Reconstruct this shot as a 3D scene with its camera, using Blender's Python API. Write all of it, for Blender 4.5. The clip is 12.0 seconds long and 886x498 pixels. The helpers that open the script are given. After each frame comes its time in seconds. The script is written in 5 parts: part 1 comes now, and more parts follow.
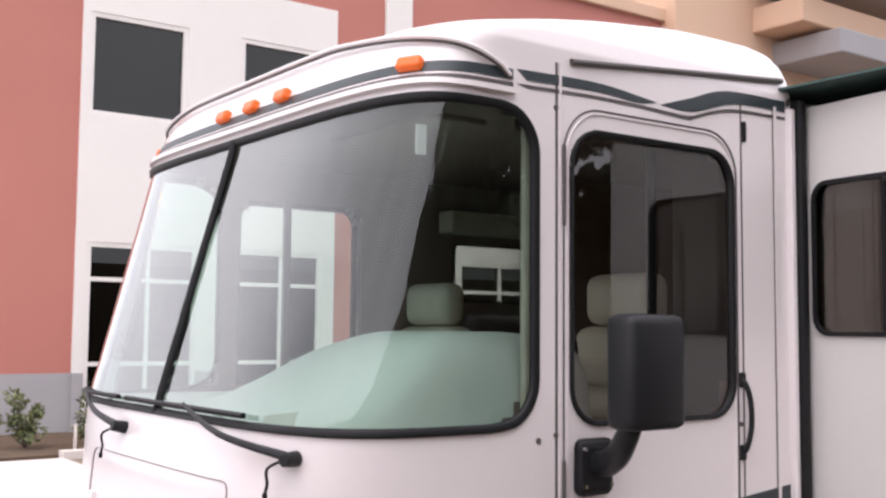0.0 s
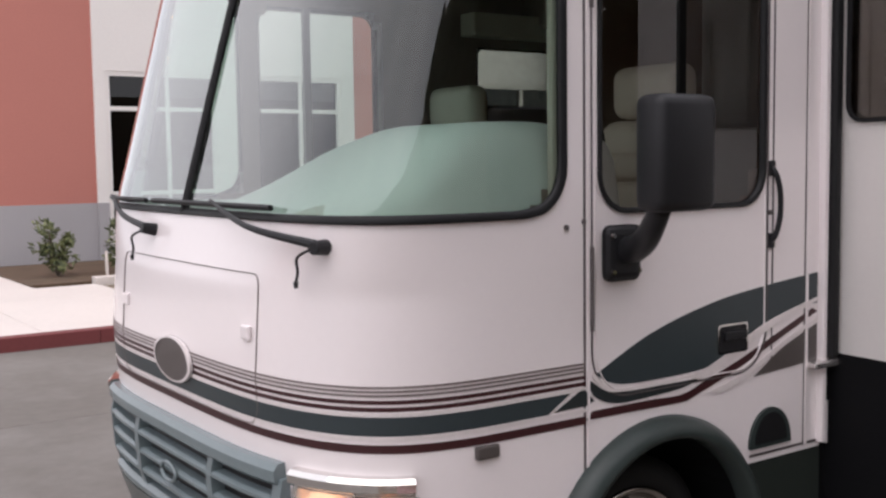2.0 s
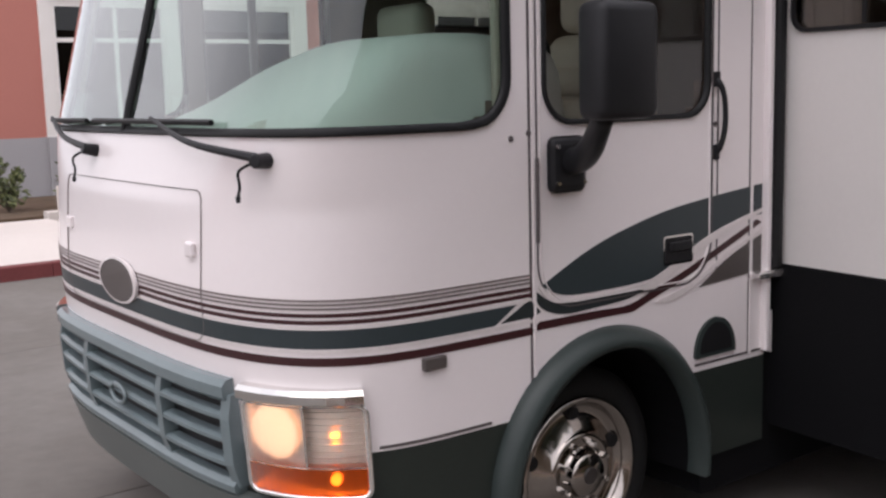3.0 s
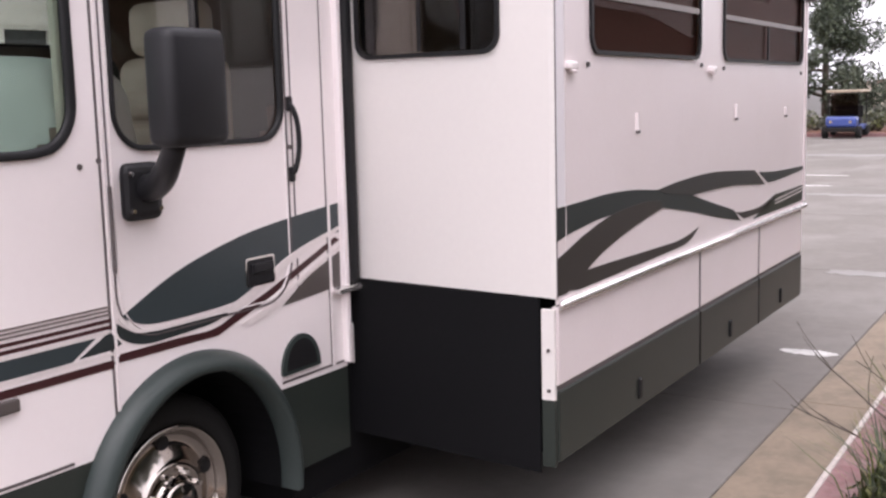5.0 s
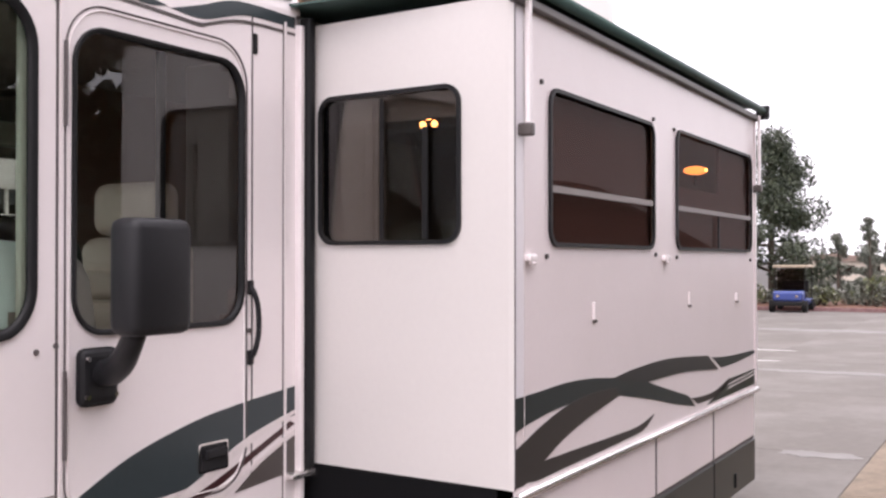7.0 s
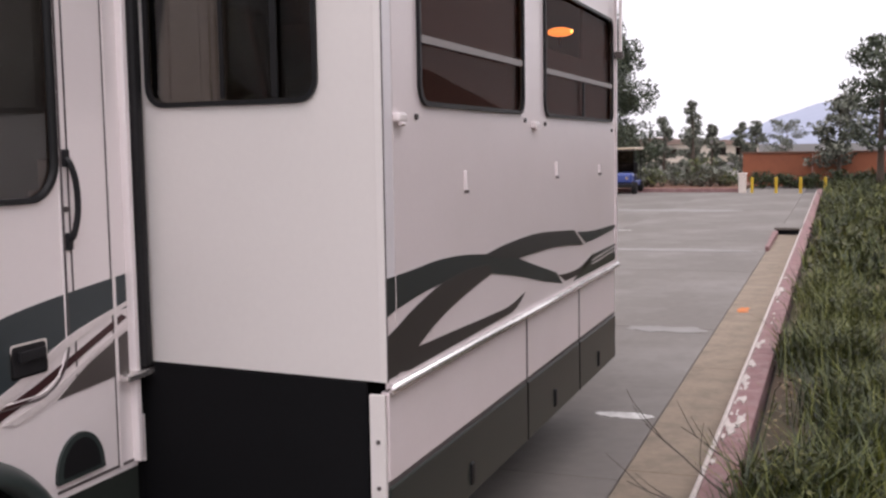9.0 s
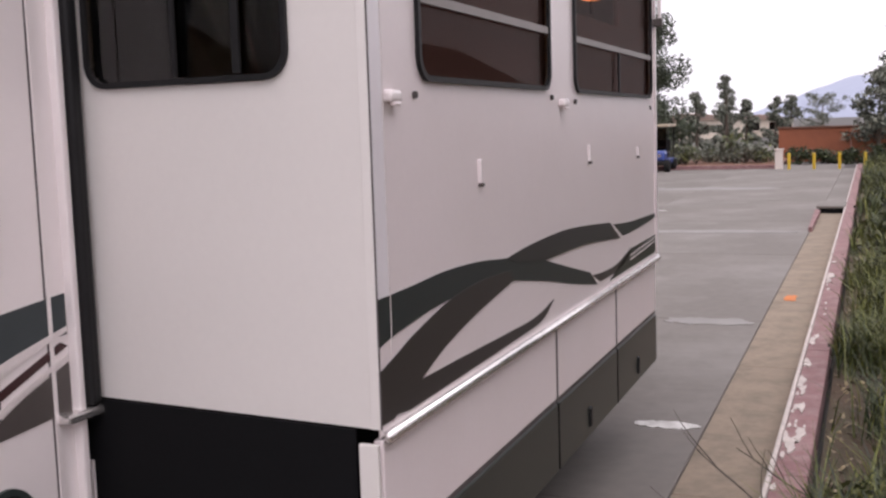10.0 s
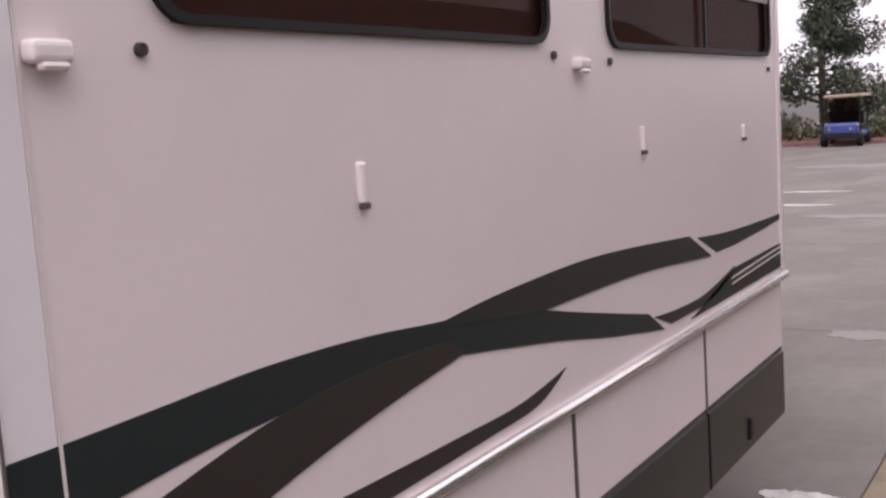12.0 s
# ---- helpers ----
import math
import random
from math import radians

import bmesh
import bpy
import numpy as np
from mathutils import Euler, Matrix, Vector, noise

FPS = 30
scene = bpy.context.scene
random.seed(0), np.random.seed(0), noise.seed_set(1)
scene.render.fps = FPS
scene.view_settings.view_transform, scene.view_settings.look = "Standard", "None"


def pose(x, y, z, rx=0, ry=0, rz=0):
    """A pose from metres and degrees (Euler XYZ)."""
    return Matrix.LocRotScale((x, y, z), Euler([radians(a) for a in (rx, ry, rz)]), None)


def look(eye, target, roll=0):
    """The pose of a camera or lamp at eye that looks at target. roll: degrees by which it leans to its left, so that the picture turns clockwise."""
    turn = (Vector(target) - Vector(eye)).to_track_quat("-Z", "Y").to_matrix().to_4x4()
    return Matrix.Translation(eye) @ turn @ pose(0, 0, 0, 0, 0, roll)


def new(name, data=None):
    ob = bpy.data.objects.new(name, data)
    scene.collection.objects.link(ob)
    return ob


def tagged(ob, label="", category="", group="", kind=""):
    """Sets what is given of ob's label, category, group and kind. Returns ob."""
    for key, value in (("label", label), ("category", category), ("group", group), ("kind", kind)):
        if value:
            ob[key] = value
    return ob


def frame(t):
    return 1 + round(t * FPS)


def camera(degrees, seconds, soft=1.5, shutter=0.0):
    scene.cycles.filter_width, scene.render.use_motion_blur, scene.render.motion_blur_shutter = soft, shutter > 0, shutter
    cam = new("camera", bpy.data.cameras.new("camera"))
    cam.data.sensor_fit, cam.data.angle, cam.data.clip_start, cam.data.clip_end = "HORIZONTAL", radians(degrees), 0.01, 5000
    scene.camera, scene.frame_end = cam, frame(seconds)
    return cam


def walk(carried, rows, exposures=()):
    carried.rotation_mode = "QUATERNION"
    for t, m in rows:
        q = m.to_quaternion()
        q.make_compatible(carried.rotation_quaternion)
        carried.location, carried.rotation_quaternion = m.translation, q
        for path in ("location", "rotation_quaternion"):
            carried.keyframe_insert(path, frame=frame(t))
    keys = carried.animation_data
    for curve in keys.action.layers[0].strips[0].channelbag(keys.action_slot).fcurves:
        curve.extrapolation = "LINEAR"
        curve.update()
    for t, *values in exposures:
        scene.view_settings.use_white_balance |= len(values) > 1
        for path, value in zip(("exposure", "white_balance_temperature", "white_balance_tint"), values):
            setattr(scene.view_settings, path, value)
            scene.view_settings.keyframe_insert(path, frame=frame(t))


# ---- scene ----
cam = camera(44.9, 12.0, soft=2.5)
PATH = [
    (0, (0.025, 0.018, 2.053), (1.196, 1.632, 2.206), 0.5),
    (0.5, (0.029, 0.028, 2.03), (1.193, 1.651, 2.125), 0.5),
    (1, (0.019, 0.051, 2.014), (1.173, 1.685, 2.008), 0.0),
    (1.5, (0.016, 0.063, 1.981), (1.162, 1.701, 1.908), -0.3),
    (2, (0.037, 0.06, 1.918), (1.174, 1.697, 1.754), -0.8),
    (2.5, (0.044, 0.064, 1.875), (1.186, 1.688, 1.64), -1.1),
    (3, (0.078, 0.033, 1.849), (1.265, 1.617, 1.56), -1.5),
    (3.5, (0.124, -0.033, 1.833), (1.403, 1.473, 1.517), -2.2),
    (3.7, (0.13, -0.062, 1.825), (1.476, 1.384, 1.512), -2.0),
    (5.3, (0.083, -0.022, 1.898), (1.801, 0.97, 1.644), -1.2),
    (5.5, (0.086, -0.017, 1.909), (1.811, 0.972, 1.691), -1.0),
    (6, (0.079, -0.016, 1.942), (1.81, 0.979, 1.819), -0.5),
    (6.5, (0.068, -0.015, 1.973), (1.804, 0.979, 1.945), -0.3),
    (6.7, (0.063, -0.018, 1.982), (1.802, 0.969, 1.986), -0.3),
    (8.3, (0.142, 0.131, 1.957), (1.945, 0.996, 1.951), 0.8),
    (8.5, (0.208, 0.204, 1.931), (2.021, 1.047, 1.871), 0.3),
    (9, (0.506, 0.319, 1.885), (2.375, 1.005, 1.698), -0.9),
    (9.5, (0.825, 0.426, 1.894), (2.669, 1.17, 1.678), -2.9),
    (10, (1.232, 0.512, 1.9), (3.077, 1.251, 1.677), -1.8),
    (10.5, (1.691, 0.513, 1.858), (3.52, 1.286, 1.615), -3.4),
    (11, (2.123, 0.493, 1.877), (3.889, 1.393, 1.609), -4.8),
    (11.5, (2.541, 0.532, 1.888), (4.266, 1.511, 1.635), -3.5),
    (12, (2.918, 0.5, 1.866), (4.605, 1.548, 1.626), -3.8),
]
walk(cam, [(t, look(eye, target, roll)) for t, eye, target, roll in PATH],
     exposures=[(0.0, 0.43, 6350, 18), (1.5, 0.10, 6350, 17), (2.5, -0.05, 6350, 17), (3.5, 0.0, 6250, 17), (5.5, 0.90, 6400, 22), (6.7, 0.80, 6450, 22), (8.5, 0.20, 6450, 20), (9.5, 0.16, 6450, 21), (11.0, 0.17, 6450, 23), (12.0, 0.15, 6550, 25)])

# ---- world and light: a bright, even overcast ----
world = bpy.data.worlds.new("overcast_sky")
scene.world = world
world.use_nodes = True
wn, wl = world.node_tree.nodes, world.node_tree.links
sky = wn.new("ShaderNodeTexSky")
sky.sky_type, sky.sun_disc = "NISHITA", False
sky.sun_elevation, sky.sun_rotation = radians(58), radians(248)
sky.air_density, sky.dust_density = 1.0, 4.0
hsv = wn.new("ShaderNodeHueSaturation")
hsv.inputs["Saturation"].default_value, hsv.inputs["Value"].default_value = 0.12, 0.10
wl.new(sky.outputs[0], hsv.inputs["Color"])
coord = wn.new("ShaderNodeTexCoord")
clouds = wn.new("ShaderNodeTexNoise")
clouds.inputs["Scale"].default_value, clouds.inputs["Detail"].default_value = 2.4, 3
wl.new(coord.outputs["Generated"], clouds.inputs["Vector"])
ramp = wn.new("ShaderNodeValToRGB")
ramp.color_ramp.elements[0].position, ramp.color_ramp.elements[1].position = 0.36, 0.64
ramp.color_ramp.elements[0].color, ramp.color_ramp.elements[1].color = (0.76, 0.77, 0.79, 1), (1.0, 0.985, 0.98, 1)
wl.new(clouds.outputs["Fac"], ramp.inputs[0])
both = wn.new("ShaderNodeMix")
both.data_type = "RGBA"
both.inputs[0].default_value = 0.85
wl.new(hsv.outputs[0], both.inputs[6])
wl.new(ramp.outputs[0], both.inputs[7])
# an overcast sky is brighter overhead than at the horizon
height, climb, lit = wn.new("ShaderNodeSeparateXYZ"), wn.new("ShaderNodeMapRange"), wn.new("ShaderNodeVectorMath")
wl.new(coord.outputs["Generated"], height.inputs[0])
wl.new(height.outputs[2], climb.inputs["Value"])
climb.inputs["To Min"].default_value, climb.inputs["To Max"].default_value = 0.98, 1.20
lit.operation = "SCALE"
wl.new(both.outputs[2], lit.inputs[0])
wl.new(climb.outputs[0], lit.inputs["Scale"])
wl.new(lit.outputs[0], wn["Background"].inputs["Color"])
wn["Background"].inputs["Strength"].default_value = 1.42
sun = new("sun", bpy.data.lights.new("sun", "SUN"))
sun.data.energy, sun.data.angle, sun.data.color = 0.9, radians(55), (1.0, 0.95, 0.9)
sun.matrix_world = look((-22, -10, 52), (0, 0, 0))


# ---- materials ----
def material(name, colour, rough=0.5, metal=0.0, vary=0.08, scale=6.0, fine=60.0, bump=0.05, random_piece=0.0, dark=None, dark_scale=1.5, dark_amount=0.0, coat=0.0, spec=0.5):
    """Paint, stone, rubber and the like: a base colour with broad and fine variation, stains of a second colour and a fine relief."""
    m = bpy.data.materials.new(name)
    m.use_nodes = True
    n, l = m.node_tree.nodes, m.node_tree.links
    b = n["Principled BSDF"]
    b.inputs["Roughness"].default_value, b.inputs["Metallic"].default_value = rough, metal
    b.inputs["Coat Weight"].default_value, b.inputs["Specular IOR Level"].default_value = coat, spec
    tc = n.new("ShaderNodeTexCoord")
    big, small = n.new("ShaderNodeTexNoise"), n.new("ShaderNodeTexNoise")
    for t, s in ((big, scale), (small, fine)):
        t.inputs["Scale"].default_value, t.inputs["Detail"].default_value = s, 5
        l.new(tc.outputs["Object"], t.inputs["Vector"])
    add = n.new("ShaderNodeMath")
    add.operation = "ADD"
    l.new(big.outputs["Fac"], add.inputs[0])
    l.new(small.outputs["Fac"], add.inputs[1])
    rng = n.new("ShaderNodeMapRange")
    rng.inputs["From Min"].default_value, rng.inputs["From Max"].default_value = 0.6, 1.4
    rng.inputs["To Min"].default_value, rng.inputs["To Max"].default_value = 1 - vary, 1 + vary
    l.new(add.outputs[0], rng.inputs["Value"])
    value = rng.outputs[0]
    if random_piece:
        info = n.new("ShaderNodeObjectInfo")
        r2 = n.new("ShaderNodeMapRange")
        r2.inputs["To Min"].default_value, r2.inputs["To Max"].default_value = 1 - random_piece, 1 + random_piece
        l.new(info.outputs["Random"], r2.inputs["Value"])
        mul = n.new("ShaderNodeMath")
        mul.operation = "MULTIPLY"
        l.new(value, mul.inputs[0])
        l.new(r2.outputs[0], mul.inputs[1])
        value = mul.outputs[0]
    h = n.new("ShaderNodeHueSaturation")
    h.inputs["Color"].default_value = (*colour, 1)
    l.new(value, h.inputs["Value"])
    out = h.outputs[0]
    if dark:
        st = n.new("ShaderNodeTexNoise")
        st.inputs["Scale"].default_value, st.inputs["Detail"].default_value, st.inputs["Roughness"].default_value = dark_scale, 8, 0.65
        l.new(tc.outputs["Object"], st.inputs["Vector"])
        r3 = n.new("ShaderNodeMapRange")
        r3.inputs["From Min"].default_value, r3.inputs["From Max"].default_value = 0.45, 0.75
        r3.inputs["To Max"].default_value = dark_amount
        l.new(st.outputs["Fac"], r3.inputs["Value"])
        mx = n.new("ShaderNodeMix")
        mx.data_type = "RGBA"
        mx.inputs[7].default_value = (*dark, 1)
        l.new(r3.outputs[0], mx.inputs[0])
        l.new(out, mx.inputs[6])
        out = mx.outputs[2]
    l.new(out, b.inputs["Base Color"])
    if bump:
        bp = n.new("ShaderNodeBump")
        bp.inputs["Strength"].default_value, bp.inputs["Distance"].default_value = bump, 0.01
        l.new(small.outputs["Fac"], bp.inputs["Height"])
        l.new(bp.outputs[0], b.inputs["Normal"])
    return m


def glass(name, tint, gloss=1.0, rough=0.0):
    """A thin pane: tinted and clear, with a mirror gloss that grows towards grazing angles."""
    m = bpy.data.materials.new(name)
    m.use_nodes = True
    n, l = m.node_tree.nodes, m.node_tree.links
    n.remove(n["Principled BSDF"])
    tr, gl, mix, fr, k = n.new("ShaderNodeBsdfTransparent"), n.new("ShaderNodeBsdfGlossy"), n.new("ShaderNodeMixShader"), n.new("ShaderNodeFresnel"), n.new("ShaderNodeMath")
    tr.inputs[0].default_value = (*tint, 1)
    gl.inputs["Roughness"].default_value = rough
    gl.inputs["Color"].default_value = (0.95, 0.97, 0.97, 1)
    fr.inputs["IOR"].default_value = 1.52
    k.operation, k.use_clamp = "MULTIPLY", True
    k.inputs[1].default_value = gloss
    l.new(fr.outputs[0], k.inputs[0])
    l.new(k.outputs[0], mix.inputs[0])
    l.new(tr.outputs[0], mix.inputs[1])
    l.new(gl.outputs[0], mix.inputs[2])
    l.new(mix.outputs[0], n["Material Output"].inputs["Surface"])
    return m


def glow(name, colour, strength):
    m = material(name, colour, 0.3, bump=0)
    b = m.node_tree.nodes["Principled BSDF"]
    b.inputs["Emission Color"].default_value, b.inputs["Emission Strength"].default_value = (*colour, 1), strength
    return m


PAINT = material("white_gelcoat", (0.85, 0.785, 0.785), 0.22, vary=0.012, scale=1.3, fine=35, bump=0.004, coat=0.3)
SLIDE_SIDE = material("white_fibreglass", (0.78, 0.70, 0.705), 0.3, vary=0.02, scale=0.9, fine=40, bump=0.006, dark=(0.60, 0.53, 0.50), dark_scale=1.2, dark_amount=0.22)
SLIDE_FRONT = material("cream_fibreglass", (0.70, 0.665, 0.645), 0.35, vary=0.02, scale=0.9, fine=40, bump=0.006)
TEAL = material("teal_vinyl", (0.030, 0.042, 0.047), 0.4, vary=0.06, bump=0.01)
TEAL_DARK = material("dark_teal_vinyl", (0.020, 0.026, 0.028), 0.4, vary=0.06, bump=0.01)
BROWN = material("charcoal_brown_vinyl", (0.034, 0.028, 0.027), 0.42, vary=0.06, bump=0.01)
TAUPE = material("taupe_vinyl", (0.085, 0.072, 0.068), 0.42, vary=0.06, bump=0.01)
MAROON = material("maroon_vinyl", (0.045, 0.012, 0.014), 0.4, vary=0.06, bump=0.01)
GREY_LINE = material("grey_pinstripe", (0.20, 0.165, 0.16), 0.4, bump=0.01)
WHITE_LINE = material("white_pinstripe", (0.72, 0.66, 0.65), 0.35, bump=0.01)
SKIRT = material("grey_green_skirt_paint", (0.025, 0.031, 0.027), 0.34, spec=0.28, vary=0.07, scale=2.0, bump=0.01, dark=(0.042, 0.045, 0.038), dark_amount=0.5)
FLARE = material("grey_green_fender_plastic", (0.036, 0.047, 0.045), 0.35, spec=0.3, vary=0.08, scale=4, bump=0.01)
GRILLE = material("blue_grey_grille_plastic", (0.16, 0.20, 0.21), 0.24, vary=0.06, bump=0.01)
BUMPER = material("grey_green_bumper_plastic", (0.11, 0.125, 0.12), 0.35, vary=0.08, scale=3, bump=0.02)
CORNER_CAP = material("lavender_white_corner_cap", (0.79, 0.755, 0.785), 0.3, vary=0.02, scale=1.5, bump=0.004)
RUBBER = material("black_rubber", (0.012, 0.012, 0.013), 0.5, spec=0.25, vary=0.12, bump=0.02)
BLACK_PLASTIC = material("black_grained_plastic", (0.016, 0.016, 0.018), 0.42, spec=0.25, vary=0.1, fine=220, bump=0.08)
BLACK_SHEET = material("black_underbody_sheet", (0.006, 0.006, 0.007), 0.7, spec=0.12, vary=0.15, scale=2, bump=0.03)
TYRE = material("tyre_rubber", (0.010, 0.010, 0.010), 0.75, spec=0.25, vary=0.15, bump=0.06)
CHROME = material("chrome", (0.75, 0.73, 0.71), 0.07, 1.0, vary=0.02, bump=0)
ALU = material("aluminium_moulding", (0.74, 0.71, 0.70), 0.25, 0.85, vary=0.05, bump=0.01)
WHEEL_STEEL = material("stainless_wheel_cover", (0.42, 0.38, 0.35), 0.13, 1.0, vary=0.06, scale=14, bump=0)
LINE_DARK = material("seam_shadow_sealant", (0.10, 0.085, 0.085), 0.6, bump=0.02)
AMBER = glow("amber_lens", (0.75, 0.13, 0.015), 0.25)
LINING = material("dark_brown_lining", (0.27, 0.205, 0.18), 0.8, vary=0.1, bump=0.05)
CREAM = material("cream_leather", (0.62, 0.56, 0.48), 0.5, vary=0.06, scale=5, bump=0.05)
DASH = material("pale_dash_cover", (0.76, 0.80, 0.77), 0.7, vary=0.06, scale=2.5, fine=90, bump=0.08)
WINDSHIELD = glass("green_tinted_windshield", (0.66, 0.80, 0.74), 2.05)
CLEAR_GLASS = glass("clear_side_glass", (0.86, 0.90, 0.88), 1.0)
DOOR_GLASS = glass("grey_tinted_glass", (0.62, 0.59, 0.56), 1.5)
DARK_GLASS = glass("dark_tinted_glass", (0.53, 0.445, 0.425), 0.06)
FRONT_GLASS = glass("grey_tinted_room_glass", (0.52, 0.49, 0.46), 1.2)
BRIGHT_CHROME = material("bright_satin_chrome", (0.9, 0.88, 0.86), 0.22, 0.9, vary=0.02, bump=0)
SALMON = material("salmon_stucco", (0.47, 0.185, 0.15), 0.9, vary=0.06, scale=0.5, fine=30, bump=0.15)
STUCCO = material("white_stucco", (0.78, 0.75, 0.72), 0.9, vary=0.04, scale=0.5, fine=30, bump=0.15)
PEACH = material("peach_stucco", (0.66, 0.45, 0.32), 0.9, vary=0.05, scale=0.5, fine=30, bump=0.15)
GREY_BASE = material("grey_block_base", (0.36, 0.35, 0.36), 0.85, vary=0.06, scale=0.7, bump=0.12)
BUILDING_GLASS = glass("dark_building_glass", (0.03, 0.03, 0.035), 1.0)
DARK_ROOM = material("dark_room_behind_glass", (0.02, 0.02, 0.022), 0.8)
CONCRETE = material("driveway_concrete", (0.150, 0.136, 0.122), 0.8, vary=0.14, scale=0.35, fine=9, bump=0.10, random_piece=0.035, dark=(0.245, 0.232, 0.218), dark_scale=0.45, dark_amount=0.9)
PALE_CONCRETE = material("pale_sidewalk_concrete", (0.66, 0.60, 0.56), 0.85, vary=0.06, scale=0.6, fine=14, bump=0.1, random_piece=0.03)
GUTTER = material("tan_gutter_concrete", (0.24, 0.19, 0.14), 0.85, vary=0.16, scale=2.2, fine=18, bump=0.2, random_piece=0.05, dark=(0.135, 0.112, 0.082), dark_scale=3.2, dark_amount=1.0)
RED_KERB = material("worn_red_kerb_paint", (0.215, 0.112, 0.113), 0.8, vary=0.22, scale=3, fine=30, bump=0.3, dark=(0.36, 0.29, 0.27), dark_scale=7, dark_amount=0.55)
DEEP_RED = material("red_kerb_paint", (0.16, 0.035, 0.035), 0.7, vary=0.14, scale=2, fine=30, bump=0.15)
KERB_WHITE = material("bare_kerb_edge", (0.50, 0.45, 0.42), 0.85, vary=0.2, scale=8, fine=40, bump=0.2)
JOINT = material("joint_dirt", (0.07, 0.065, 0.06), 0.9)
SOIL = material("brown_soil", (0.10, 0.065, 0.04), 0.95, vary=0.3, scale=3, fine=30, bump=0.5)


# ---- mesh helpers ----
def attach(ob, parent):
    """Makes ob, built in world places, a part of its thing."""
    ob.parent = parent
    if parent.type == "EMPTY":
        ob.matrix_parent_inverse = parent.matrix_basis.inverted()


def link(name, verts, faces, mat, parent=None, label="", smooth=False):
    me = bpy.data.meshes.new(name)
    me.from_pydata([tuple(v) for v in verts], [], faces)
    me.validate()
    me.materials.append(mat)
    if smooth:
        me.polygons.foreach_set("use_smooth", [True] * len(me.polygons))
    ob = new(name, me)
    if parent:
        attach(ob, parent)
    if label:
        tagged(ob, label)
    return ob


def part(name, bm, mat, parent=None, label="", smooth=False):
    me = bpy.data.meshes.new(name)
    bm.normal_update()
    bm.to_mesh(me)
    bm.free()
    me.materials.append(mat)
    if smooth:
        me.polygons.foreach_set("use_smooth", [True] * len(me.polygons))
    ob = new(name, me)
    if parent:
        attach(ob, parent)
    if label:
        tagged(ob, label)
    return ob


def thing(name, at, label, category, group="", kind=""):
    ob = new(name)
    ob.location = at
    bpy.context.view_layer.update()
    return tagged(ob, label, category, group, kind)


def box(x0, x1, y0, y1, z0, z1, bevel=0.0, seg=2):
    bm = bmesh.new()
    bmesh.ops.create_cube(bm, size=1)
    for v in bm.verts:
        v.co = Vector(((x0 + x1) / 2 + v.co.x * (x1 - x0), (y0 + y1) / 2 + v.co.y * (y1 - y0), (z0 + z1) / 2 + v.co.z * (z1 - z0)))
    if bevel:
        bmesh.ops.bevel(bm, geom=bm.edges[:], offset=bevel, segments=seg, affect="EDGES", profile=0.5)
    return bm


def cyl(a, b, r0, r1=None, n=16, bevel=0.0):
    """A rod or cone from a to b."""
    bm = bmesh.new()
    a, b = Vector(a), Vector(b)
    bmesh.ops.create_cone(bm, cap_ends=True, segments=n, radius1=r0, radius2=r0 if r1 is None else r1, depth=(b - a).length)
    if bevel:
        rim = [e for e in bm.edges if abs(e.verts[0].co.z - e.verts[1].co.z) < 1e-6]
        bmesh.ops.bevel(bm, geom=rim, offset=bevel, segments=2, affect="EDGES", profile=0.5)
    bm.transform(Matrix.Translation((a + b) / 2) @ (b - a).to_track_quat("Z", "Y").to_matrix().to_4x4())
    return bm


def join(*bms):
    out = bmesh.new()
    for b in bms:
        me = bpy.data.meshes.new("piece")
        b.to_mesh(me)
        b.free()
        out.from_mesh(me)
        bpy.data.meshes.remove(me)
    return out


def smooth_path(pts, per=8, closed=False):
    """A Catmull-Rom curve through a few control points."""
    p = [Vector(v) for v in pts]
    out = []
    n = len(p)
    for i in range(n if closed else n - 1):
        a, b = p[i], p[(i + 1) % n]
        a0 = p[i - 1] if closed or i else a
        b1 = p[(i + 2) % n] if closed or i + 2 < n else b
        for k in range(per):
            t = k / per
            out.append(0.5 * (2 * a + (b - a0) * t + (2 * a0 - 5 * a + 4 * b - b1) * t * t + (3 * a - a0 - 3 * b + b1) * t ** 3))
    if not closed:
        out.append(p[-1])
    return out


def tube(pts, r, n=10, closed=False, radii=None):
    """A rod of radius r along a path."""
    p = [Vector(v) for v in pts]
    bm, rings = bmesh.new(), []
    m = len(p)
    side = None
    for i, c in enumerate(p):
        d = (p[(i + 1) % m] - p[i - 1]) if closed or 0 < i < m - 1 else (p[1] - p[0] if i == 0 else p[-1] - p[-2])
        d = d.normalized() if d.length > 1e-9 else Vector((0, 0, 1))
        if side is None:
            side = d.orthogonal().normalized()
        side = (side - d * side.dot(d)).normalized()
        up = d.cross(side)
        rr = radii[i] if radii else r
        rings.append([bm.verts.new(c + (side * math.cos(2 * math.pi * k / n) + up * math.sin(2 * math.pi * k / n)) * rr) for k in range(n)])
    for i in range(m if closed else m - 1):
        a, b = rings[i], rings[(i + 1) % m]
        for k in range(n):
            bm.faces.new((a[k], a[(k + 1) % n], b[(k + 1) % n], b[k]))
    if not closed:
        bm.faces.new(rings[0][::-1])
        bm.faces.new(rings[-1])
    return bm


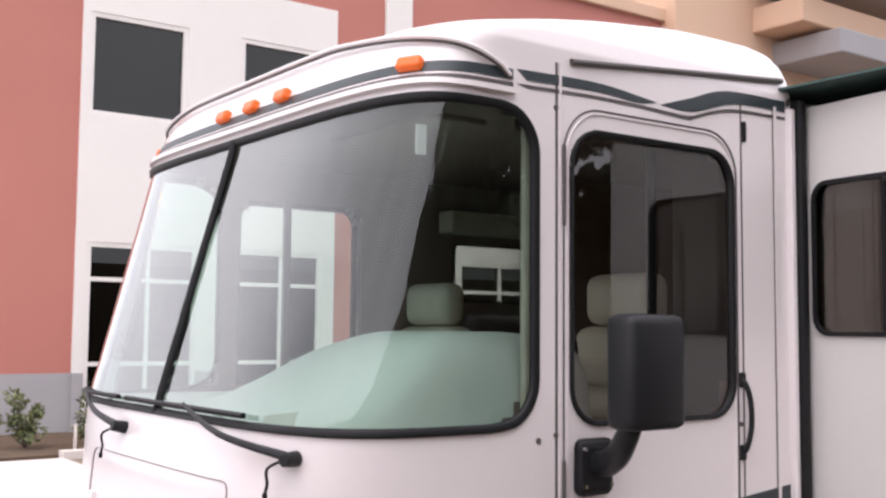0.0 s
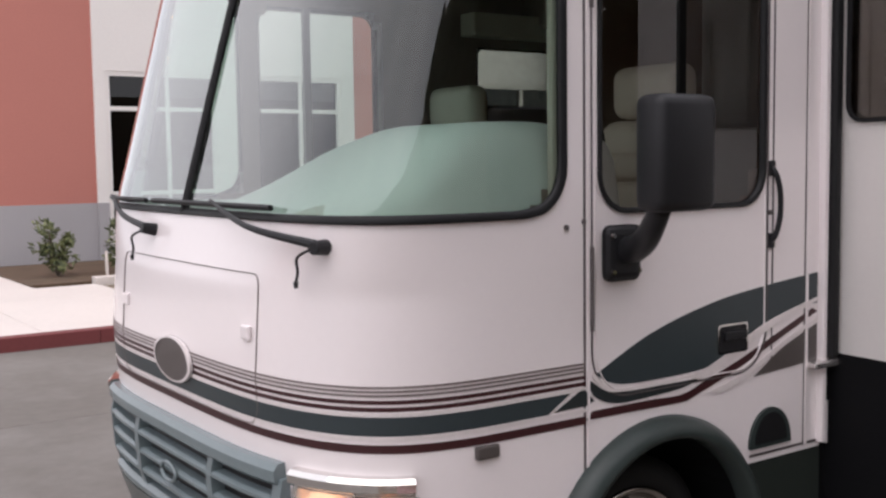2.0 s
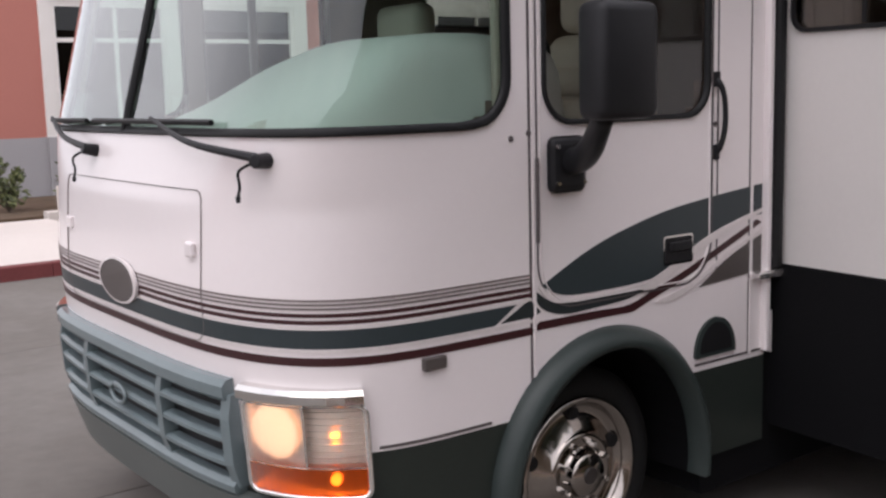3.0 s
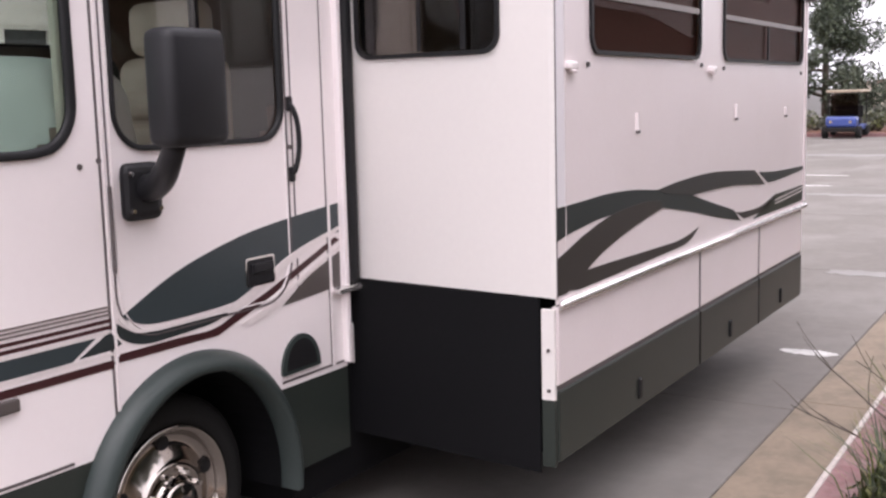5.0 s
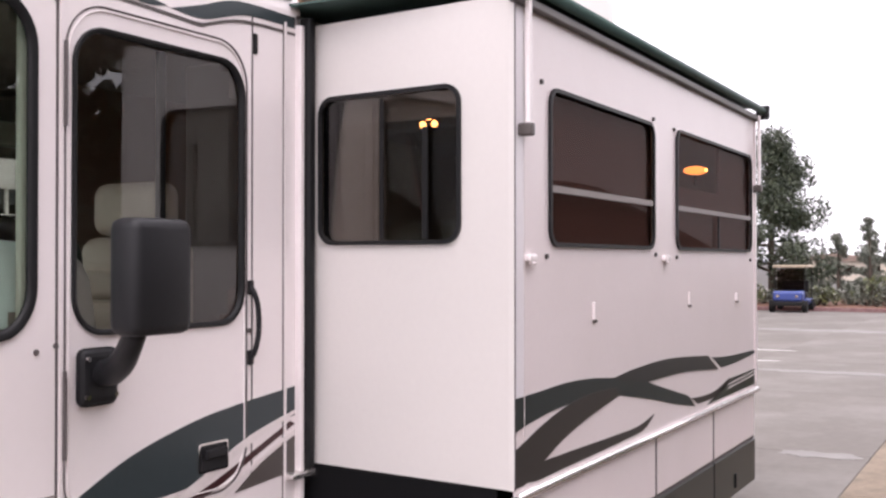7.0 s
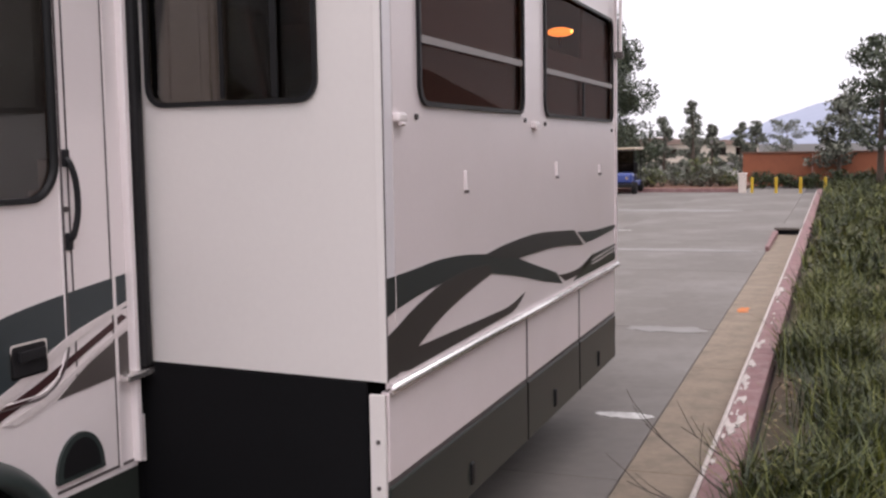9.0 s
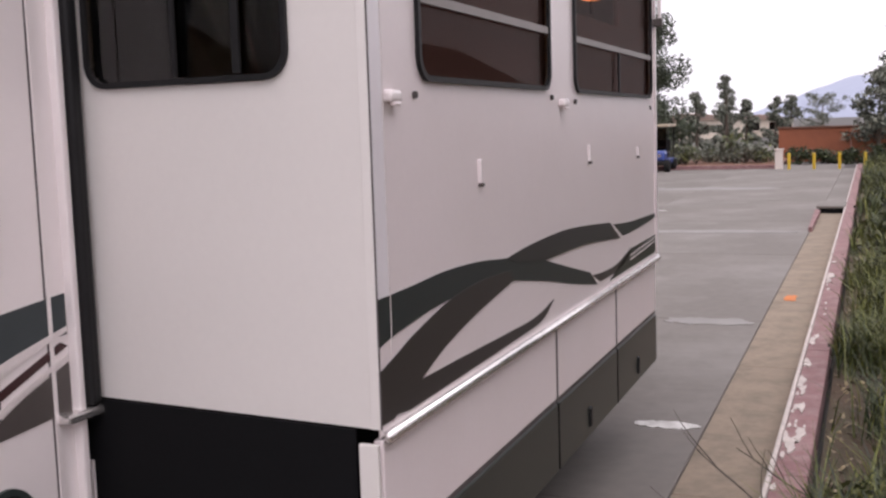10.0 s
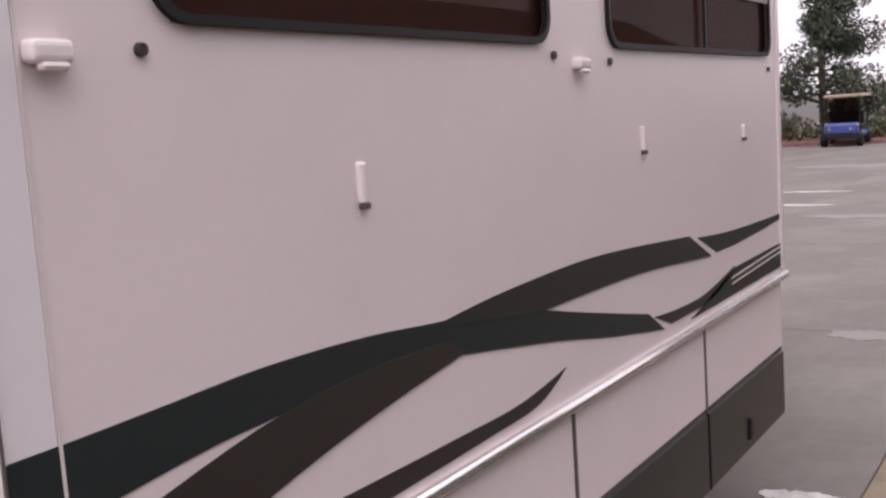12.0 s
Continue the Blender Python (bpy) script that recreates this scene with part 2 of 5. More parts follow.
def lathe(profile, n=32):
    """Turns (radius, y) pairs round the y axis."""
    bm, rings = bmesh.new(), []
    for r, y in profile:
        rings.append([bm.verts.new((r * math.cos(2 * math.pi * k / n), y, r * math.sin(2 * math.pi * k / n))) for k in range(n)])
    for a, b in zip(rings, rings[1:]):
        for k in range(n):
            bm.faces.new((a[k], a[(k + 1) % n], b[(k + 1) % n], b[k]))
    return bm


def round_rect(x0, x1, z0, z1, r, per=7):
    """Corner-rounded outline, counter-clockwise, as (x, z)."""
    out = []
    for cx, cz, a in ((x1 - r, z1 - r, 0), (x0 + r, z1 - r, 90), (x0 + r, z0 + r, 180), (x1 - r, z0 + r, 270)):
        for k in range(per + 1):
            t = radians(a + 90 * k / per)
            out.append((cx + r * math.cos(t), cz + r * math.sin(t)))
    return out


def in_round_rect(x, z, x0, x1, z0, z1, r):
    if not (x0 < x < x1 and z0 < z < z1):
        return False
    dx, dz = max(x0 + r - x, x - x1 + r, 0), max(z0 + r - z, z - z1 + r, 0)
    return dx * dx + dz * dz < r * r


def plate(outline, depth, place):
    """An extruded flat outline: place(u, v, d) maps to the world, d from 0 to depth."""
    bm = bmesh.new()
    a = [bm.verts.new(place(u, v, 0)) for u, v in outline]
    b = [bm.verts.new(place(u, v, depth)) for u, v in outline]
    n = len(a)
    fa, fb = bm.faces.new(a), bm.faces.new(b[::-1])
    for i in range(n):
        bm.faces.new((a[i], b[i], b[(i + 1) % n], a[(i + 1) % n]))
    bmesh.ops.triangulate(bm, faces=[fa, fb])
    bmesh.ops.recalc_face_normals(bm, faces=bm.faces[:])
    return bm


def ring_plate(outer, inner, depth, place):
    """A flat frame between two outlines of as many points each."""
    bm = bmesh.new()
    n = len(outer)
    lo, li = [[bm.verts.new(place(u, v, d)) for u, v in outer] for d in (0, depth)], [[bm.verts.new(place(u, v, d)) for u, v in inner] for d in (0, depth)]
    for i in range(n):
        j = (i + 1) % n
        for q in ((lo[1][i], lo[1][j], li[1][j], li[1][i]), (lo[0][i], li[0][i], li[0][j], lo[0][j]), (lo[0][i], lo[0][j], lo[1][j], lo[1][i]), (li[0][i], li[1][i], li[1][j], li[0][j])):
            bm.faces.new(q)
    bmesh.ops.recalc_face_normals(bm, faces=bm.faces[:])
    return bm


def outward(y):
    """Places for a flat side that faces -y."""
    return lambda u, v, d: (u, y - d, v)


def forward(x):
    """Places for a flat side that faces -x."""
    return lambda u, v, d: (x - d, u, v)


# ---- ground: driveway slabs, gutter, kerbs, sidewalk ----
ground = link("ground", [(-400, -400, -0.03), (2500, -400, -0.03), (2500, 900, -0.03), (-400, 900, -0.03)], [(0, 1, 2, 3)], JOINT)
tagged(ground, "dark ground sheet under the paving", "ground", kind="structure")
road = thing("road", (0, 0, 0), "grey brushed concrete driveway with worn pale patches", "road", kind="structure")
kerb_near = thing("kerb", (0, 0, 0), "worn red-painted concrete kerb beside the planting", "kerb", kind="structure")
gutter = thing("gutter", (0, 0, 0), "tan stained concrete gutter pan along the kerb", "gutter", kind="structure")
sidewalk = thing("pavement", (0, 0, 0), "pale pinkish concrete pavement with a red kerb", "pavement", kind="structure")


def slabs(name, parent, mat, xs, ys, z0, z1, gap=0.008):
    """Cast slabs on a grid, alike ones sharing one mesh."""
    shared = {}
    for xa, xb in zip(xs, xs[1:]):
        for ya, yb in zip(ys, ys[1:]):
            key = (round(xb - xa, 3), round(yb - ya, 3))
            if key not in shared:
                bm = box(gap / 2, key[0] - gap / 2, gap / 2, key[1] - gap / 2, z0, z1, 0.006, 1)
                me = bpy.data.meshes.new(name)
                bm.to_mesh(me)
                bm.free()
                me.materials.append(mat)
                shared[key] = me
            ob = new(name, shared[key])
            ob.location = (xa, ya, 0)
            ob.parent = parent


slabs("slab", road, CONCRETE, [-30 + 5.2 * i for i in range(16)], [1.446, 4.9, 8.3, 11.66], -0.03, 0.0)
slabs("slab", road, CONCRETE, [53.2 + 8 * i for i in range(4)], [3.9, 11.66, 20, 28], -0.03, -0.001)
slabs("slab", road, CONCRETE, [24.0 + 7.3 * i for i in range(5)], [11.66, 19, 27], -0.03, 0.0)
slabs("gutter_pan", gutter, GUTTER, [-30 + 3.05 * i for i in range(18)] + [23.65], [0.978, 1.446], -0.03, 0.0, 0.005)
slabs("driveway_slab", road, CONCRETE, [23.65, 29.0, 34.0, 39.0, 43.2], [0.978, 1.446], -0.03, 0.0, 0.005)
slabs("kerb_stone", kerb_near, RED_KERB, [-30 + 3.05 * i for i in range(25)], [0.775, 0.945], -0.03, 0.15, 0.004)
slabs("kerb_edge", kerb_near, KERB_WHITE, [-30 + 3.05 * i for i in range(25)], [0.945, 0.978], -0.03, 0.144, 0.004)
slabs("paving_slab", sidewalk, PALE_CONCRETE, [-30 + 3.0 * i for i in range(12)] + [4.9], [11.84, 14.7, 16.2], -0.03, 0.15, 0.01)
slabs("kerb_stone", sidewalk, DEEP_RED, [-30 + 3.05 * i for i in range(18)], [11.66, 11.84], -0.03, 0.15, 0.004)
slabs("paving_slab", sidewalk, PALE_CONCRETE, [-30 + 3.0 * i for i in range(11)] + [4.0], [16.2, 18.2, 19.9], -0.03, 0.15, 0.01)
slabs("paving_slab", sidewalk, GUTTER, [4.9 + 3.0 * i for i in range(7)], [11.84, 16.2], -0.03, 0.12, 0.01)
bed = part("planting_bed", box(4.0, 26, 16.45, 19.95, -0.03, 0.17, 0.01), SOIL)
tagged(bed, "brown soil bed along the building", "planting bed", kind="structure")
slabs("bed_kerb", sidewalk, PALE_CONCRETE, [4.9 + 3.0 * i for i in range(7)], [16.22, 16.45], -0.03, 0.24, 0.006)

# ---- the office building behind ----
BY = 20.0
building = thing("office_building", (8, BY, 0), "salmon and white stucco office building with dark windows", "building")


def wall_block(x0, x1, z0, z1, mat, y=BY, deep=0.35, name="wall"):
    return part(name, box(x0, x1, y, y + deep, z0, z1), mat, building)


def wall_window(x0, x1, z0, z1, wall_y, bars_x=(), bars_z=(), frame_mat=None):
    """A recessed dark window with a white frame and glazing bars."""
    fm = frame_mat or STUCCO
    w = part("window", join(box(x0, x0 + 0.09, wall_y + 0.02, wall_y + 0.16, z0, z1), box(x1 - 0.09, x1, wall_y + 0.02, wall_y + 0.16, z0, z1),
                            box(x0 + 0.09, x1 - 0.09, wall_y + 0.02, wall_y + 0.16, z0, z0 + 0.09), box(x0 + 0.09, x1 - 0.09, wall_y + 0.02, wall_y + 0.16, z1 - 0.09, z1)), fm, building)
    for bx in bars_x:
        part("glazing_bar", box(bx - 0.035, bx + 0.035, wall_y + 0.04, wall_y + 0.14, z0 + 0.09, z1 - 0.09), fm, w)
    for bz in bars_z:
        part("glazing_bar", box(x0 + 0.09, x1 - 0.09, wall_y + 0.045, wall_y + 0.135, bz - 0.04, bz + 0.04), fm, w)
    part("pane", box(x0 + 0.09, x1 - 0.09, wall_y + 0.10, wall_y + 0.11, z0 + 0.09, z1 - 0.09), BUILDING_GLASS, w)
    # near-black plate: the unlit room's darkness put into its colour
    part("dark_room_plate", box(x0 + 0.09, x1 - 0.09, wall_y + 0.25, wall_y + 0.27, z0 + 0.09, z1 - 0.09), DARK_ROOM, w)


def white_panel(x0, x1):
    """A white bay, slightly proud of the wall, with two storeys of paired windows."""
    y = BY - 0.06
    m = (x0 + x1) / 2
    up = [(x0 + 0.14, x0 + 2.08), (x1 - 2.25, x1 - 0.35)]
    low = [(x0 + 0.20, m - 0.35), (m + 0.35, x1 - 0.30)]
    cuts = sorted({x0, x1, *[c for w in up for c in w]})
    for xa, xb in zip(cuts, cuts[1:]):
        if not any(a <= xa and xb <= b for a, b in up):
            wall_block(xa, xb, 4.7, 9.0, STUCCO, y)
        else:
            wall_block(xa, xb, 4.7, 6.05, STUCCO, y)
            wall_block(xa, xb, 8.02, 9.0, STUCCO, y)
    for a, b in up:
        wall_window(a, b, 6.05, 8.02, y)
    wall_block(x0, x1, 3.66, 4.7, STUCCO, y)
    for xa, xb in ((x0, low[0][0]), (low[0][1], low[1][0]), (low[1][1], x1)):
        wall_block(xa, xb, 1.23, 3.66, STUCCO, y)
        wall_block(xa, xb, 0.1, 1.23, GREY_BASE, y - 0.02)
    for a, b in low:
        wall_window(a, b, 0.2, 3.66, y, [a + (b - a) * 0.55], [1.39, 2.97])


# salmon block with one white bay
for a, b in ((3.6, 6.12), (11.6, 14.62), (17.6, 21.9)):
    wall_block(a, b, 1.23, 10.6, SALMON)
    wall_block(a, b, 0.1, 1.23, GREY_BASE, BY - 0.02)
white_panel(6.12, 11.6)
wall_block(14.62, 17.6, 5.0, 10.6, SALMON)
wall_block(14.62, 17.6, 3.66, 5.0, STUCCO, BY - 0.06)
for a, b in ((14.62, 14.95), (17.3, 17.6)):
    wall_block(a, b, 1.23, 3.66, STUCCO, BY - 0.06)
    wall_block(a, b, 0.1, 1.23, GREY_BASE, BY - 0.08)
wall_window(14.95, 17.3, 0.2, 3.66, BY - 0.06, [16.2], [1.39, 2.97])
part("side_wall", box(3.6, 3.9, BY + 0.4, BY + 20, 0.1, 10.6), SALMON, building)
wall_block(6.12, 11.6, 9.0, 10.6, SALMON)
wall_block(12.85, 13.55, 1.23, 10.9, STUCCO, BY - 0.08, 0.08, "pilaster")
part("coping", box(3.55, 21.95, BY - 0.15, BY + 0.6, 10.6, 10.95, 0.03), PEACH, building)
part("entry_wall", box(21.9, 40.0, BY - 0.5, BY + 14, 0.1, 11.9, 0.03), PEACH, building)
part("entry_cornice", box(25.2, 46.0, BY - 2.2, BY + 14, 10.75, 11.5, 0.05), PEACH, building)
part("entry_cornice", box(26.1, 46.0, BY - 2.8, BY + 14, 9.9, 10.6, 0.05), GREY_BASE, building)
part("entry_cornice", box(24.6, 46.0, BY - 3.4, BY + 14, 12.3, 13.6, 0.05), STUCCO, building)
part("roof", box(3.9, 21.9, BY + 0.4, BY + 20, 10.2, 10.4), GREY_BASE, building)
# unseen, made-up wall far left, once the end of a reflected wing
part("unseen_end_wall", box(-30.3, -30, BY, BY + 20, 0.1, 8.5), SALMON, building)
part("back_wall", box(3.9, 40, BY + 20, BY + 20.3, 0.1, 10.6), SALMON, building)

# ---- the motorhome ----
SIDE, HALF, CORNER, REAR = 2.762, 1.265, 2.30, 3.80
MID = SIDE + HALF
rv = thing("motorhome", (4, MID, 0), "white motorhome with teal and maroon stripes and extended slide-out", "motorhome")


def ramp_of(table):
    zs, vs = zip(*table)
    return lambda z: float(np.interp(z, zs, vs))


nose_x = ramp_of([(0.30, 1.66), (0.45, 1.58), (0.60, 1.55), (0.87, 1.53), (1.2, 1.51), (1.5, 1.53), (1.77, 1.585), (2.3, 1.735), (2.79, 1.875), (2.88, 1.89), (2.93, 1.91), (2.99, 1.93),
                  (3.09, 1.98), (3.15, 2.08), (3.2, 2.2), (3.25, 2.38), (3.3, 2.6), (3.36, 2.95), (3.40, 3.3), (3.44, 3.6), (3.46, 3.78), (3.466, 3.79)])
half_w = ramp_of([(0, HALF), (3.05, HALF), (3.12, HALF - 0.015), (3.2, HALF - 0.05), (3.28, 1.15), (3.36, 1.03), (3.40, 0.9), (3.44, 0.68), (3.46, 0.4), (3.466, 0.05)])
corner_x = ramp_of([(0, CORNER), (3.02, CORNER), (3.09, 2.36), (3.15, 2.75), (3.2, 3.2), (3.3, 3.7), (3.36, 3.8), (3.5, 3.8)])
POWER = 3.8
far_tuck = ramp_of([(0, 1.0), (1.4, 1.0), (1.9, 0.965), (3.1, 0.965), (3.3, 1.0)])
power_at = ramp_of([(0, POWER), (1.5, POWER), (1.8, 5.2), (2.8, 5.2), (3.0, POWER)])
# even steps along the curved nose
_th = np.linspace(0, math.pi, 4001)
_cx = CORNER - (CORNER - 1.55) * np.sin(_th) ** (2 / POWER)
_cy = -HALF * np.sign(np.cos(_th)) * np.abs(np.cos(_th)) ** (2 / POWER)
_arc = np.concatenate([[0], np.cumsum(np.hypot(np.diff(_cx), np.diff(_cy)))])
NOSE = float(_arc[-1])


def skin(s, z, inset=0.0):
    """The body's skin. s < 0: along the near side, -s behind the corner; 0..NOSE round the nose; beyond: along the far side."""
    xf, hw, xs = nose_x(z) + inset, half_w(z) - inset, corner_x(z)
    if s <= 0:
        return Vector((min(xs - s, REAR + 0.01), MID - hw, z))
    if s >= NOSE:
        return Vector((xs + s - NOSE if z < 3.02 else min(xs + s - NOSE, REAR + 0.01), MID + hw * far_tuck(z), z))
    t, w = float(np.interp(s, _arc, _th)), power_at(z)
    if t > math.pi / 2:
        hw *= far_tuck(z)
    return Vector((xs - (xs - xf) * max(math.sin(t), 0) ** (2 / w), MID - hw * math.copysign(abs(math.cos(t)) ** (2 / w), math.cos(t)), z))


def skin_out(s, z, d):
    """A point d metres outside the skin."""
    e = 0.01
    a, b = skin(s + e, z) - skin(s - e, z), skin(s, z + e) - skin(s, z - e)
    n = b.cross(a)
    n.normalize()
    if n.dot(skin(s, z) - Vector((3.5, MID, z))) < 0:
        n = -n
    return skin(s, z) + n * d


def s_of_x(x):
    return CORNER - x


WS = (-0.105, NOSE + 0.075, 1.735, 2.815, 0.16)
DW = (s_of_x(3.425), s_of_x(2.565), 1.735, 2.765, 0.13)
DRIVER_W = (NOSE + 0.16, NOSE + 0.90, 1.735, 2.74, 0.10)
FW = (NOSE + 1.58, NOSE + 2.75, 2.22, 2.60, 0.06)
WHEEL_X, WHEEL_Z = 2.83, 0.415


def open_at(s, z):
    if in_round_rect(s, z, *WS) or in_round_rect(s, z, *DW) or in_round_rect(s, z, *FW) or in_round_rect(s, z, *DRIVER_W):
        return True
    if s < 0:
        return math.hypot((CORNER - s - WHEEL_X - 0.03) / 0.535, (z - 0.395) / 0.562) < 1
    return False


def skin_mesh(name, mat, z0, z1, inset=0.0, holes=True, s0=CORNER - 3.80, s1=NOSE + 3.3, ds=0.025, dz=0.025):
    ss, zs = np.arange(s0, s1 + 1e-6, ds), np.linspace(z0, z1, max(2, int((z1 - z0) / dz) + 1))
    verts = [skin(s, z, inset) for z in zs for s in ss]
    n, faces = len(ss), []
    for j in range(len(zs) - 1):
        for i in range(n - 1):
            if holes and open_at((ss[i] + ss[i + 1]) / 2, (zs[j] + zs[j + 1]) / 2):
                continue
            k = j * n + i
            faces.append((k, k + n, k + n + 1, k + 1))
    return link(name, verts, faces, mat, rv, smooth=True)


body = skin_mesh("cab_body", PAINT, 0.72, 3.00)
skirt = skin_mesh("cab_skirt", SKIRT, 0.35, 0.72, ds=0.03)
roof_cap = skin_mesh("roof_cap", PAINT, 3.00, 3.4655, holes=False, dz=0.010, ds=0.04)
for v in roof_cap.data.vertices:
    v.co.z = 3.0 + (v.co.z - 3.0) * 0.88
lining = skin_mesh("cab_lining", LINING, 0.8, 2.99, inset=0.05, ds=0.05, dz=0.05)


def band(name, s0, s1, z0, z1, mat, d=0.003, steps=None, parent=None, label="", z0b=None, z1b=None):
    """A strip on the skin with its own thickness; z0b, z1b: its heights at the far end."""
    steps = steps or max(2, int((s1 - s0) / 0.03))
    verts, faces = [], []
    for i in range(steps + 1):
        f = i / steps
        s = s0 + (s1 - s0) * f
        a, b = z0 + ((z0b if z0b is not None else z0) - z0) * f, z1 + ((z1b if z1b is not None else z1) - z1) * f
        verts += [skin_out(s, a, -0.002), skin_out(s, a, d), skin_out(s, b, d), skin_out(s, b, -0.002)]
    for i in range(steps):
        k = 4 * i
        for q in range(3):
            faces.append((k + q, k + 4 + q, k + 5 + q, k + 1 + q))
    faces += [(0, 1, 2, 3), (4 * steps, 4 * steps + 3, 4 * steps + 2, 4 * steps + 1)]
    return link(name, verts, faces, mat, parent or rv, label, smooth=False)


def skin_frame(name, rect, width_out, width_in, d0, d1, mat, parent=None, label=""):
    """A rounded frame, such as a gasket, that follows the skin round an opening; d0 to d1 is how far it stands out at its outer and inner edge."""
    s0, s1, z0, z1, r = rect

    def outline(grow):
        pts = round_rect(s0 - grow, s1 + grow, z0 - grow, z1 + grow, max(r + grow, 0.01), 8)
        dense = []
        for a, b in zip(pts, pts[1:] + pts[:1]):
            m = max(1, int(math.hypot(b[0] - a[0], b[1] - a[1]) / 0.05))
            dense += [(a[0] + (b[0] - a[0]) * k / m, a[1] + (b[1] - a[1]) * k / m) for k in range(m)]
        return dense
    base = outline(0.0)
    cs, cz = (s0 + s1) / 2, (z0 + z1) / 2

    def grown(p, g):
        # grow along the outline's own normal, found from the nearest inner rectangle
        qx, qz = min(max(p[0], s0 + r), s1 - r), min(max(p[1], z0 + r), z1 - r)
        dx, dz = p[0] - qx, p[1] - qz
        m = math.hypot(dx, dz) or 1
        return p[0] + dx / m * g, p[1] + dz / m * g
    rows = [(width_out, -0.003), (width_out, d0), (width_out * 0.4, max(d0, d1) + 0.003), (-width_in * 0.5, d1), (-width_in, d1 * 0.6), (-width_in, -0.012)]
    verts, faces = [], []
    for p in base:
        for g, d in rows:
            q = grown(p, g)
            verts.append(skin_out(q[0], q[1], d))
    m, n = len(rows), len(base)
    for i in range(n):
        j = (i + 1) % n
        for k in range(m - 1):
            faces.append((i * m + k, j * m + k, j * m + k + 1, i * m + k + 1))
    return link(name, verts, faces, mat, parent or rv, label, smooth=True)


def skin_pane(name, rect, d, mat, parent, grow=0.01, s_cut=None):
    s0, s1, z0, z1, r = rect
    s0, s1 = s_cut or (s0, s1)
    ss, zs = np.linspace(s0 - grow, s1 + grow, max(2, int((s1 - s0) / 0.03))), np.linspace(z0 - grow, z1 + grow, 24)
    verts = [skin_out(s, z, d) for z in zs for s in ss]
    n = len(ss)
    faces = [(j * n + i, (j + 1) * n + i, (j + 1) * n + i + 1, j * n + i + 1) for j in range(len(zs) - 1) for i in range(n - 1)
             if in_round_rect((ss[i] + ss[i + 1]) / 2, (zs[j] + zs[j + 1]) / 2, rect[0] - 0.012, rect[1] + 0.012, z0 - 0.012, z1 + 0.012, r)]
    ob = link(name, verts, faces, mat, parent, smooth=True)
    ob.visible_shadow = False
    return ob


# windshield in two halves with a centre bar and a rubber gasket
windshield = skin_frame("windshield_gasket", WS, 0.010, 0.018, 0.010, 0.006, RUBBER, label="black rubber windshield gasket")
skin_pane("pane", WS, -0.006, WINDSHIELD, windshield, s_cut=(WS[0], NOSE / 2 - 0.012))
skin_pane("pane", WS, -0.006, WINDSHIELD, windshield, s_cut=(NOSE / 2 + 0.012, WS[1]))
mid = NOSE / 2
bar_pts = [skin_out(mid, z, 0.0) for z in np.linspace(1.73, 2.82, 12)]
part("centre_bar", tube(bar_pts, 0.017, 8), RUBBER, windshield)

# driver's door
door = skin_frame("door", (s_of_x(3.45), s_of_x(2.53), 1.085, 2.845, 0.17), 0.003, 0.004, 0.003, 0.003, LINE_DARK, label="white cab door with dark seams")
skin_frame("door_trim", (s_of_x(3.435), s_of_x(2.545), 1.10, 2.83, 0.16), 0.003, 0.003, 0.004, 0.004, PAINT, door)
skin_frame("window_gasket", DW, 0.008, 0.012, 0.010, 0.008, RUBBER, door, "black rubber window gasket")
door_pane = skin_pane("pane", DW, -0.008, DOOR_GLASS, door)
for v in door_pane.data.vertices:
    v.co.y += 0.022 * (3.45 - v.co.x)  # pane tilted to move the slide-out's reflection back along the glass
part("window_divider", box(2.985, 3.022, SIDE + 0.024, SIDE + 0.046, 1.75, 2.75, 0.004), RUBBER, door)
far_window = skin_frame("far_window", FW, 0.03, 0.025, 0.010, 0.006, RUBBER)
skin_pane("pane", FW, -0.006, DOOR_GLASS, far_window)
driver_window = skin_frame("driver_window", DRIVER_W, 0.03, 0.025, 0.010, 0.006, RUBBER)
skin_pane("pane", DRIVER_W, -0.006, CLEAR_GLASS, driver_window)
part("slider_bar", box(2.735, 2.775, MID + HALF * 0.965 - 0.03, MID + HALF * 0.965 - 0.008, 1.72, 2.755), GREY_LINE, driver_window)

# hinge cover, door-side uprights and bolts
for x, w, mat, d in ((2.497, 0.010, LINE_DARK, 0.002), (2.512, 0.010, PAINT, 0.006), (3.485, 0.008, LINE_DARK, 0.002), (3.69, 0.008, LINE_DARK, 0.002), (3.70, 0.014, PAINT, 0.007)):
    part("upright_trim", box(x - w / 2, x + w / 2, SIDE - d, SIDE + 0.004, 1.12 if x == 3.485 else 0.74, 2.99), mat, rv)
for za, zb in ((2.42, 2.70), (1.33, 1.62)):
    part("door_hinge", cyl((2.522, SIDE - 0.012, za), (2.522, SIDE - 0.012, zb), 0.007, n=8), LINE_DARK, rv)
for x, z in ((2.416, 1.69), (2.494, 1.705), (2.494, 2.83), (3.468, 1.70)):
    part("screw_cap", cyl((x, SIDE + 0.002, z), (x, SIDE - 0.006, z), 0.011, 0.009, 10), LINE_DARK, rv)
part("corner_trim", box(3.775, 3.804, SIDE - 0.030, SIDE + 0.004, 0.74, 2.99, 0.006), PAINT, rv)
part("slide_seal", box(3.806, 3.850, SIDE - 0.055, SIDE + 0.02, 1.09, 3.03, 0.012), RUBBER, rv, "black rubber slide-out seal")

